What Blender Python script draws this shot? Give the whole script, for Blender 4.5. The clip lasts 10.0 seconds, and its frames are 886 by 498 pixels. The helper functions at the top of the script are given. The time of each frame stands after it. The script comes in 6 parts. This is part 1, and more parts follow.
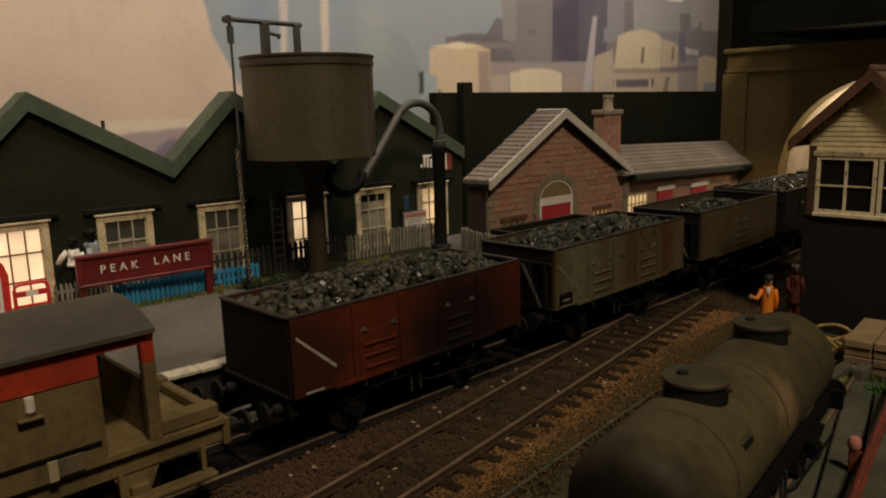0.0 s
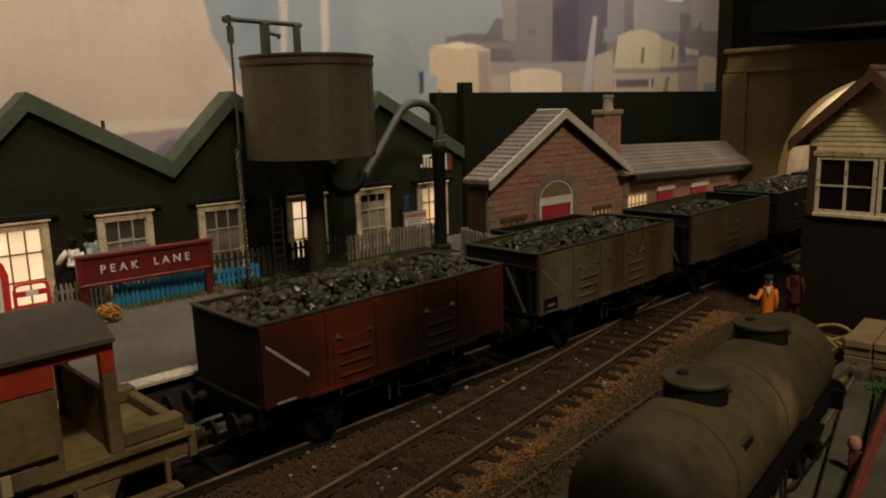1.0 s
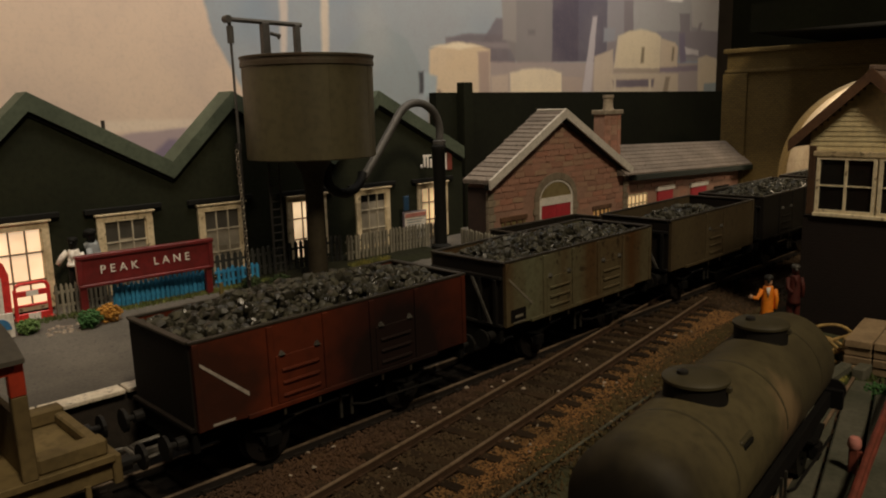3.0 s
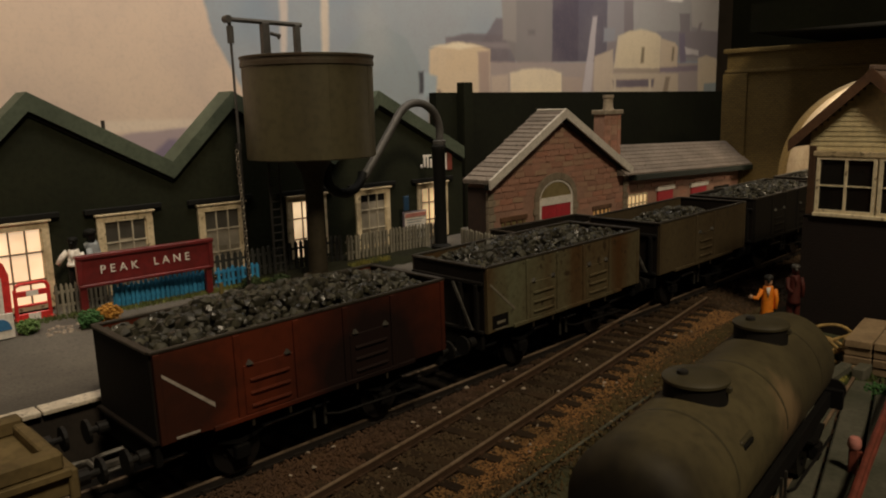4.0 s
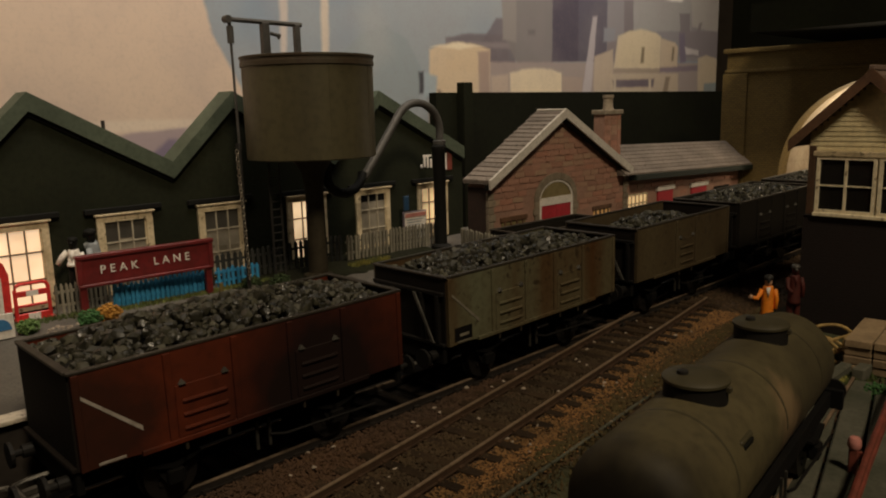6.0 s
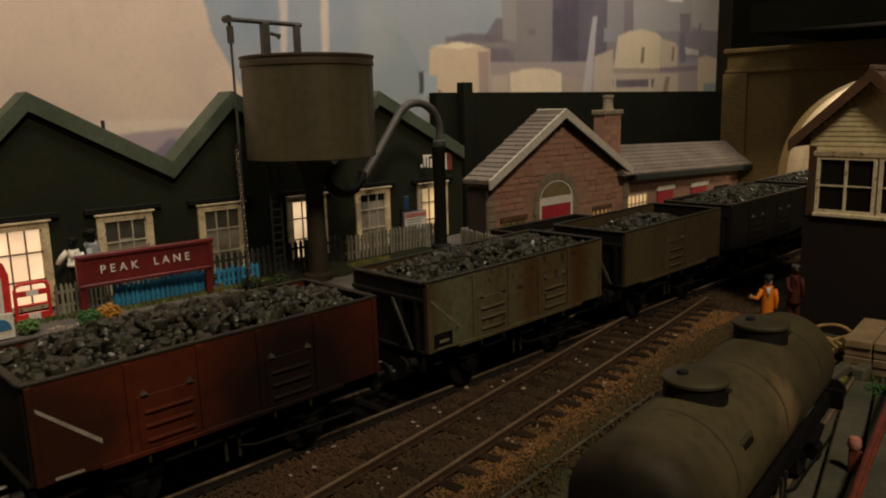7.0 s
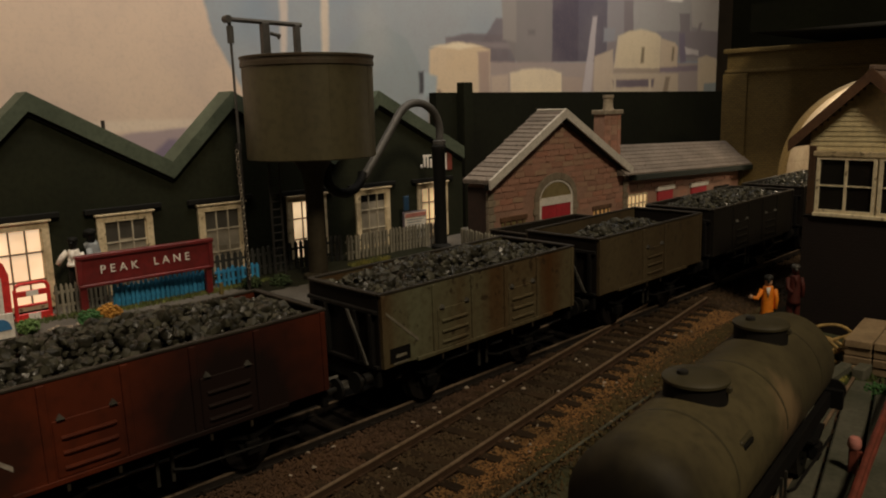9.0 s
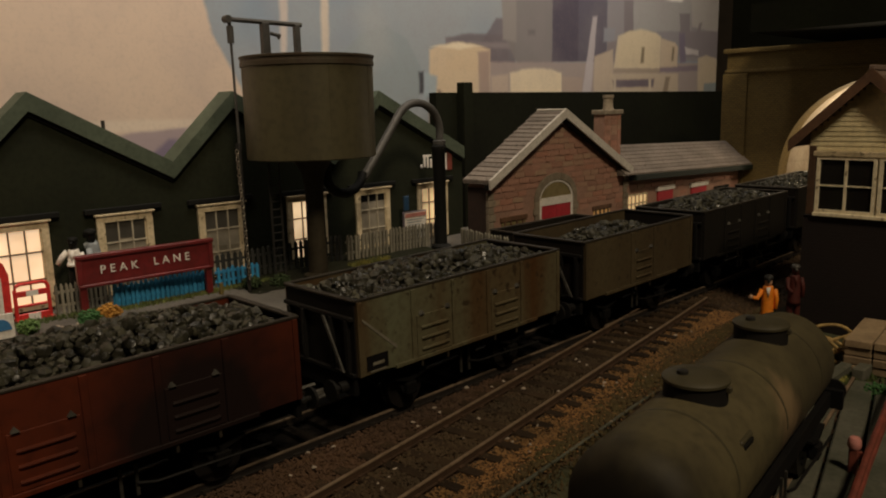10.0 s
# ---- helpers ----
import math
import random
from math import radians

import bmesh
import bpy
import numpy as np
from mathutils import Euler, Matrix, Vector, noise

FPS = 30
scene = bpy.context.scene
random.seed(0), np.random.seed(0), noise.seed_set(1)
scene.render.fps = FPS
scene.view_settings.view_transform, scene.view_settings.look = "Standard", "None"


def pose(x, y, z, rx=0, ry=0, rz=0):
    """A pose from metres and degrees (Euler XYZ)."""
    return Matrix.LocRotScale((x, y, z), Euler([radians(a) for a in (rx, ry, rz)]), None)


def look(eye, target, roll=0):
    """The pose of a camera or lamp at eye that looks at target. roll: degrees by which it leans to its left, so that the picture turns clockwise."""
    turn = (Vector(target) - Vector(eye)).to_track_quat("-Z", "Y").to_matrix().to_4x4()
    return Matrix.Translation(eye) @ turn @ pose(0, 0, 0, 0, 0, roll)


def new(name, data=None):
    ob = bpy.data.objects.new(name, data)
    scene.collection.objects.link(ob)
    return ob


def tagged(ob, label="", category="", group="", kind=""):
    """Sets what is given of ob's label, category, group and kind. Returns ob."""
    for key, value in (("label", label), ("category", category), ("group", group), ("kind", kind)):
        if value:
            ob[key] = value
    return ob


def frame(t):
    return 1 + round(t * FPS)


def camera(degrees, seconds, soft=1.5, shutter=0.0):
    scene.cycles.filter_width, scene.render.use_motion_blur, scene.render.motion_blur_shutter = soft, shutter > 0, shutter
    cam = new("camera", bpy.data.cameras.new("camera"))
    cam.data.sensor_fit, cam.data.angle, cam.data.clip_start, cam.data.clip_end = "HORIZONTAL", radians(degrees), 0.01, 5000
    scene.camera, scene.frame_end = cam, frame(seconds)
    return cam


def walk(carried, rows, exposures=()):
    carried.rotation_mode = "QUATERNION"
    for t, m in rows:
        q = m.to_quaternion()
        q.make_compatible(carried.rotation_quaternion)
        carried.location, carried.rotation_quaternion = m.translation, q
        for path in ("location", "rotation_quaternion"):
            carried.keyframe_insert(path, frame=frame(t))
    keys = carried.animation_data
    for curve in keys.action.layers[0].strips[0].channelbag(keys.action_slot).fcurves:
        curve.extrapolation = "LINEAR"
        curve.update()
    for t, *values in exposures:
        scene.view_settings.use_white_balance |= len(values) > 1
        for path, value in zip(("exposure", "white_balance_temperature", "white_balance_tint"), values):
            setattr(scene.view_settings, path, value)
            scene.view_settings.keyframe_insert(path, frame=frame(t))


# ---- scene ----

# one model millimetre; the whole place is a 1:76 model railway
MM = 0.001
EYE = (0.0, 0.0, 0.08316)
cam = camera(60.2, 10.0, soft=2.0, shutter=0.5)
VIEW = look(EYE, (0.6833, 0.7071, 0.08316 - 0.1816), -1.381)
walk(cam, [(0.0, VIEW), (10.0, VIEW)], exposures=[(0.0, 0.05), (5.0, 0.0), (7.0, -0.06), (10.0, -0.10)])

# ---- light: a dim room, a warm strip over the scenery, one ceiling lamp, lit windows ----
world = bpy.data.worlds.new("room_gloom")
scene.world = world
world.use_nodes = True
world.node_tree.nodes["Background"].inputs[0].default_value = (0.9, 0.72, 0.5, 1)
world.node_tree.nodes["Background"].inputs[1].default_value = 0.002


def area_lamp(name, eye, target, sx, sy, watts, colour):
    data = bpy.data.lights.new(name, "AREA")
    data.shape, data.size, data.size_y, data.energy, data.color = "RECTANGLE", sx, sy, watts, colour
    ob = new(name, data)
    ob.matrix_world = look(eye, target)
    return ob


def point_lamp(name, eye, radius, watts, colour):
    data = bpy.data.lights.new(name, "POINT")
    data.shadow_soft_size, data.energy, data.color = radius, watts, colour
    ob = new(name, data)
    ob.location = eye
    return ob


strip = area_lamp("strip_light", (0.265, 0.21, 0.31), (0.265, 0.318, 0.12), 0.60, 0.03, 0.39, (0.955, 0.85, 0.725))
strip.data.spread = radians(95)
area_lamp("ceiling_light_glow", (-0.05, -0.42, 0.80), (0.22, 0.18, 0.03), 0.13, 0.13, 4.45, (0.97, 0.79, 0.555))
point_lamp("tunnel_lamp", (0.548, 0.160, 0.072), 0.006, 0.10, (1.0, 0.80, 0.55))


# ---- materials ----
def shade(name, colour, rough=0.7, metal=0.0, second=None, fine=900, coarse=90, mix=0.5, bump=0.0, speck=None, spread=0.0, gloss=0.5, fade=0.45, streak=0.0):
    """A painted or weathered surface: two scales of variation, fine relief, and a shift from piece to piece."""
    m = bpy.data.materials.new(name)
    m.use_nodes = True
    nt = m.node_tree
    b = nt.nodes["Principled BSDF"]
    co = nt.nodes.new("ShaderNodeTexCoord")

    def tex(scale, detail=4.0):
        n = nt.nodes.new("ShaderNodeTexNoise")
        n.inputs["Scale"].default_value, n.inputs["Detail"].default_value = scale, detail
        nt.links.new(co.outputs["Object"], n.inputs["Vector"])
        return n

    def blend(fac, a, c, mode="MIX"):
        n = nt.nodes.new("ShaderNodeMix")
        n.data_type, n.blend_type = "RGBA", mode
        for sock, v in ((n.inputs[0], fac), (n.inputs[6], a), (n.inputs[7], c)):
            if hasattr(v, "is_output"):
                nt.links.new(v, sock)
            else:
                sock.default_value = v if isinstance(v, float) else (*v, 1)
        return n.outputs[2]

    def ramp(src, lo, hi, top=1.0):
        n = nt.nodes.new("ShaderNodeMapRange")
        n.inputs[1].default_value, n.inputs[2].default_value, n.inputs[4].default_value = lo, hi, top
        nt.links.new(src, n.inputs[0])
        return n.outputs[0]

    second = second or tuple(c * 0.6 for c in colour)
    big, small = tex(coarse), tex(fine, 6.0)
    if streak:
        mp = nt.nodes.new("ShaderNodeMapping")
        mp.inputs["Scale"].default_value = (1, 1, streak)
        nt.links.new(co.outputs["Object"], mp.inputs["Vector"])
        nt.links.new(mp.outputs[0], big.inputs["Vector"])
    out = blend(ramp(big.outputs["Fac"], 0.35, 0.68, mix), colour, second)
    out = blend(ramp(small.outputs["Fac"], 0.45, 0.75, fade), out, tuple(c * 0.5 for c in second))
    if speck:
        dots = tex(fine * 0.7, 2.0)
        out = blend(ramp(dots.outputs["Fac"], 0.62, 0.7, 0.8), out, speck)
    if spread:
        info = nt.nodes.new("ShaderNodeObjectInfo")
        hsv = nt.nodes.new("ShaderNodeHueSaturation")
        nt.links.new(ramp(info.outputs["Random"], 0.0, 1.0, 1.0), hsv.inputs["Fac"])
        hsv.inputs["Value"].default_value = 1.0 - spread
        nt.links.new(out, hsv.inputs["Color"])
        out = hsv.outputs[0]
    nt.links.new(out, b.inputs["Base Color"])
    b.inputs["Roughness"].default_value, b.inputs["Metallic"].default_value = rough, metal
    b.inputs["Specular IOR Level"].default_value = gloss
    if bump:
        n = nt.nodes.new("ShaderNodeBump")
        n.inputs["Strength"].default_value, n.inputs["Distance"].default_value = bump, 0.0004
        nt.links.new(small.outputs["Fac"], n.inputs["Height"])
        nt.links.new(n.outputs[0], b.inputs["Normal"])
    return m


def glow(name, colour, strength):
    m = bpy.data.materials.new(name)
    m.use_nodes = True
    nt = m.node_tree
    b = nt.nodes["Principled BSDF"]
    b.inputs["Base Color"].default_value = (*colour, 1)
    b.inputs["Emission Color"].default_value = (*colour, 1)
    n = nt.nodes.new("ShaderNodeTexNoise")
    n.inputs["Scale"].default_value = 70
    co = nt.nodes.new("ShaderNodeTexCoord")
    nt.links.new(co.outputs["Object"], n.inputs["Vector"])
    mr = nt.nodes.new("ShaderNodeMapRange")
    mr.inputs[1].default_value, mr.inputs[2].default_value = 0.3, 0.7
    mr.inputs[3].default_value, mr.inputs[4].default_value = strength * 0.5, strength
    nt.links.new(n.outputs["Fac"], mr.inputs[0])
    nt.links.new(mr.outputs[0], b.inputs["Emission Strength"])
    return m


def brickwork(name, one, two, joint):
    """Small brick courses, too fine to lay singly: 3 mm bricks in model scale."""
    m = shade(name, one, 0.85, 0, two, 700, 60, 0.9)
    nt = m.node_tree
    b = nt.nodes["Principled BSDF"]
    co = nt.nodes.new("ShaderNodeTexCoord")
    sep, com = nt.nodes.new("ShaderNodeSeparateXYZ"), nt.nodes.new("ShaderNodeCombineXYZ")
    add = nt.nodes.new("ShaderNodeMath")
    nt.links.new(co.outputs["Object"], sep.inputs[0])
    nt.links.new(sep.outputs[0], add.inputs[0])
    nt.links.new(sep.outputs[1], add.inputs[1])
    nt.links.new(add.outputs[0], com.inputs[0])
    nt.links.new(sep.outputs[2], com.inputs[1])
    br = nt.nodes.new("ShaderNodeTexBrick")
    nt.links.new(com.outputs[0], br.inputs["Vector"])
    for key, v in (("Color1", (*one, 1)), ("Color2", (*two, 1)), ("Mortar", (*joint, 1)), ("Scale", 170.0), ("Mortar Size", 0.03), ("Brick Width", 0.5), ("Row Height", 0.22)):
        br.inputs[key].default_value = v
    mix = nt.nodes.new("ShaderNodeMix")
    mix.data_type, mix.blend_type = "RGBA", "MIX"
    mix.inputs[0].default_value = 0.65
    nt.links.new(b.inputs["Base Color"].links[0].from_socket, mix.inputs[6])
    nt.links.new(br.outputs["Color"], mix.inputs[7])
    nt.links.new(mix.outputs[2], b.inputs["Base Color"])
    bp = nt.nodes.new("ShaderNodeBump")
    bp.inputs["Strength"].default_value, bp.inputs["Distance"].default_value = 0.5, 0.0003
    bp.invert = True
    nt.links.new(br.outputs["Fac"], bp.inputs["Height"])
    nt.links.new(bp.outputs[0], b.inputs["Normal"])
    return m


def stained_or_shaded(name, one, two, spots, coarse=40, streak=0.5):
    """Grimy paint with spots of their own shape, stains or painted shade: (colour, centre, outer, inner, amount) each.
    """
    m = shade(name, one, 0.68, 0, two, 400, coarse, 1.0, 0.12, streak=streak, gloss=0.3)
    nt = m.node_tree
    b = nt.nodes["Principled BSDF"]
    co = nt.nodes.new("ShaderNodeTexCoord")
    wob = nt.nodes.new("ShaderNodeTexNoise")
    wob.inputs["Scale"].default_value = 160
    off = nt.nodes.new("ShaderNodeVectorMath")
    off.operation = "MULTIPLY_ADD"
    off.inputs[1].default_value = (0.010, 0.010, 0.010)
    nt.links.new(co.outputs["Object"], wob.inputs["Vector"])
    nt.links.new(wob.outputs["Color"], off.inputs[0])
    nt.links.new(co.outputs["Object"], off.inputs[2])
    for spot, centre, outer, inner, amount in spots:
        d = nt.nodes.new("ShaderNodeVectorMath")
        d.operation = "DISTANCE"
        d.inputs[1].default_value = centre
        nt.links.new(off.outputs[0], d.inputs[0])
        mr = nt.nodes.new("ShaderNodeMapRange")
        for k, v in ((1, outer), (2, inner), (3, 0.0), (4, amount)):
            mr.inputs[k].default_value = v
        nt.links.new(d.outputs["Value"], mr.inputs[0])
        mix = nt.nodes.new("ShaderNodeMix")
        mix.data_type = "RGBA"
        nt.links.new(mr.outputs[0], mix.inputs[0])
        nt.links.new(b.inputs["Base Color"].links[0].from_socket, mix.inputs[6])
        mix.inputs[7].default_value = (*spot, 1)
        nt.links.new(mix.outputs[2], b.inputs["Base Color"])
    return m


def clay(name):
    """Rough stone-like brick, each piece of its own clay."""
    m = shade(name, (0.41, 0.205, 0.14), 0.85, 0, (0.24, 0.15, 0.10), 800, 70, 1.0, 0.9, (0.13, 0.07, 0.05))
    nt = m.node_tree
    b = nt.nodes["Principled BSDF"]
    info = nt.nodes.new("ShaderNodeObjectInfo")
    cr = nt.nodes.new("ShaderNodeValToRGB")
    cr.color_ramp.interpolation = "CONSTANT"
    for k, (at, c) in enumerate(((0.0, (0.45, 0.235, 0.165)), (0.3, (0.35, 0.18, 0.125)), (0.5, (0.40, 0.26, 0.17)), (0.65, (0.44, 0.195, 0.13)), (0.8, (0.26, 0.14, 0.10)), (0.92, (0.43, 0.31, 0.20)))):
        e = cr.color_ramp.elements[k] if k < 2 else cr.color_ramp.elements.new(at)
        e.position, e.color = at, (*c, 1)
    nt.links.new(info.outputs["Random"], cr.inputs[0])
    mix = nt.nodes.new("ShaderNodeMix")
    mix.data_type = "RGBA"
    mix.inputs[0].default_value = 0.5
    nt.links.new(b.inputs["Base Color"].links[0].from_socket, mix.inputs[6])
    nt.links.new(cr.outputs[0], mix.inputs[7])
    nt.links.new(mix.outputs[2], b.inputs["Base Color"])
    return m


def broken_coal(name):
    """Lumps from dusty grey-brown to near black, each its own, with glints on fresh breaks."""
    m = shade(name, (0.062, 0.058, 0.036), 0.5, 0, (0.016, 0.015, 0.010), 500, 170, 1.0, 1.0, gloss=0.45)
    nt = m.node_tree
    b = nt.nodes["Principled BSDF"]
    geo = nt.nodes.new("ShaderNodeNewGeometry")
    cr = nt.nodes.new("ShaderNodeValToRGB")
    for k, (at, c) in enumerate(((0.0, (0.012, 0.011, 0.009)), (1.0, (0.105, 0.098, 0.062)), (0.4, (0.018, 0.017, 0.012)), (0.75, (0.052, 0.049, 0.031)))):
        e = cr.color_ramp.elements[k] if k < 2 else cr.color_ramp.elements.new(at)
        e.position, e.color = at, (*c, 1)
    nt.links.new(geo.outputs["Random Per Island"], cr.inputs[0])
    mix = nt.nodes.new("ShaderNodeMix")
    mix.data_type = "RGBA"
    mix.inputs[0].default_value = 0.65
    nt.links.new(b.inputs["Base Color"].links[0].from_socket, mix.inputs[6])
    nt.links.new(cr.outputs[0], mix.inputs[7])
    nt.links.new(mix.outputs[2], b.inputs["Base Color"])
    mr = nt.nodes.new("ShaderNodeMapRange")
    mr.inputs[3].default_value, mr.inputs[4].default_value = 0.22, 0.65
    nt.links.new(geo.outputs["Random Per Island"], mr.inputs[0])
    nt.links.new(mr.outputs[0], b.inputs["Roughness"])
    return m


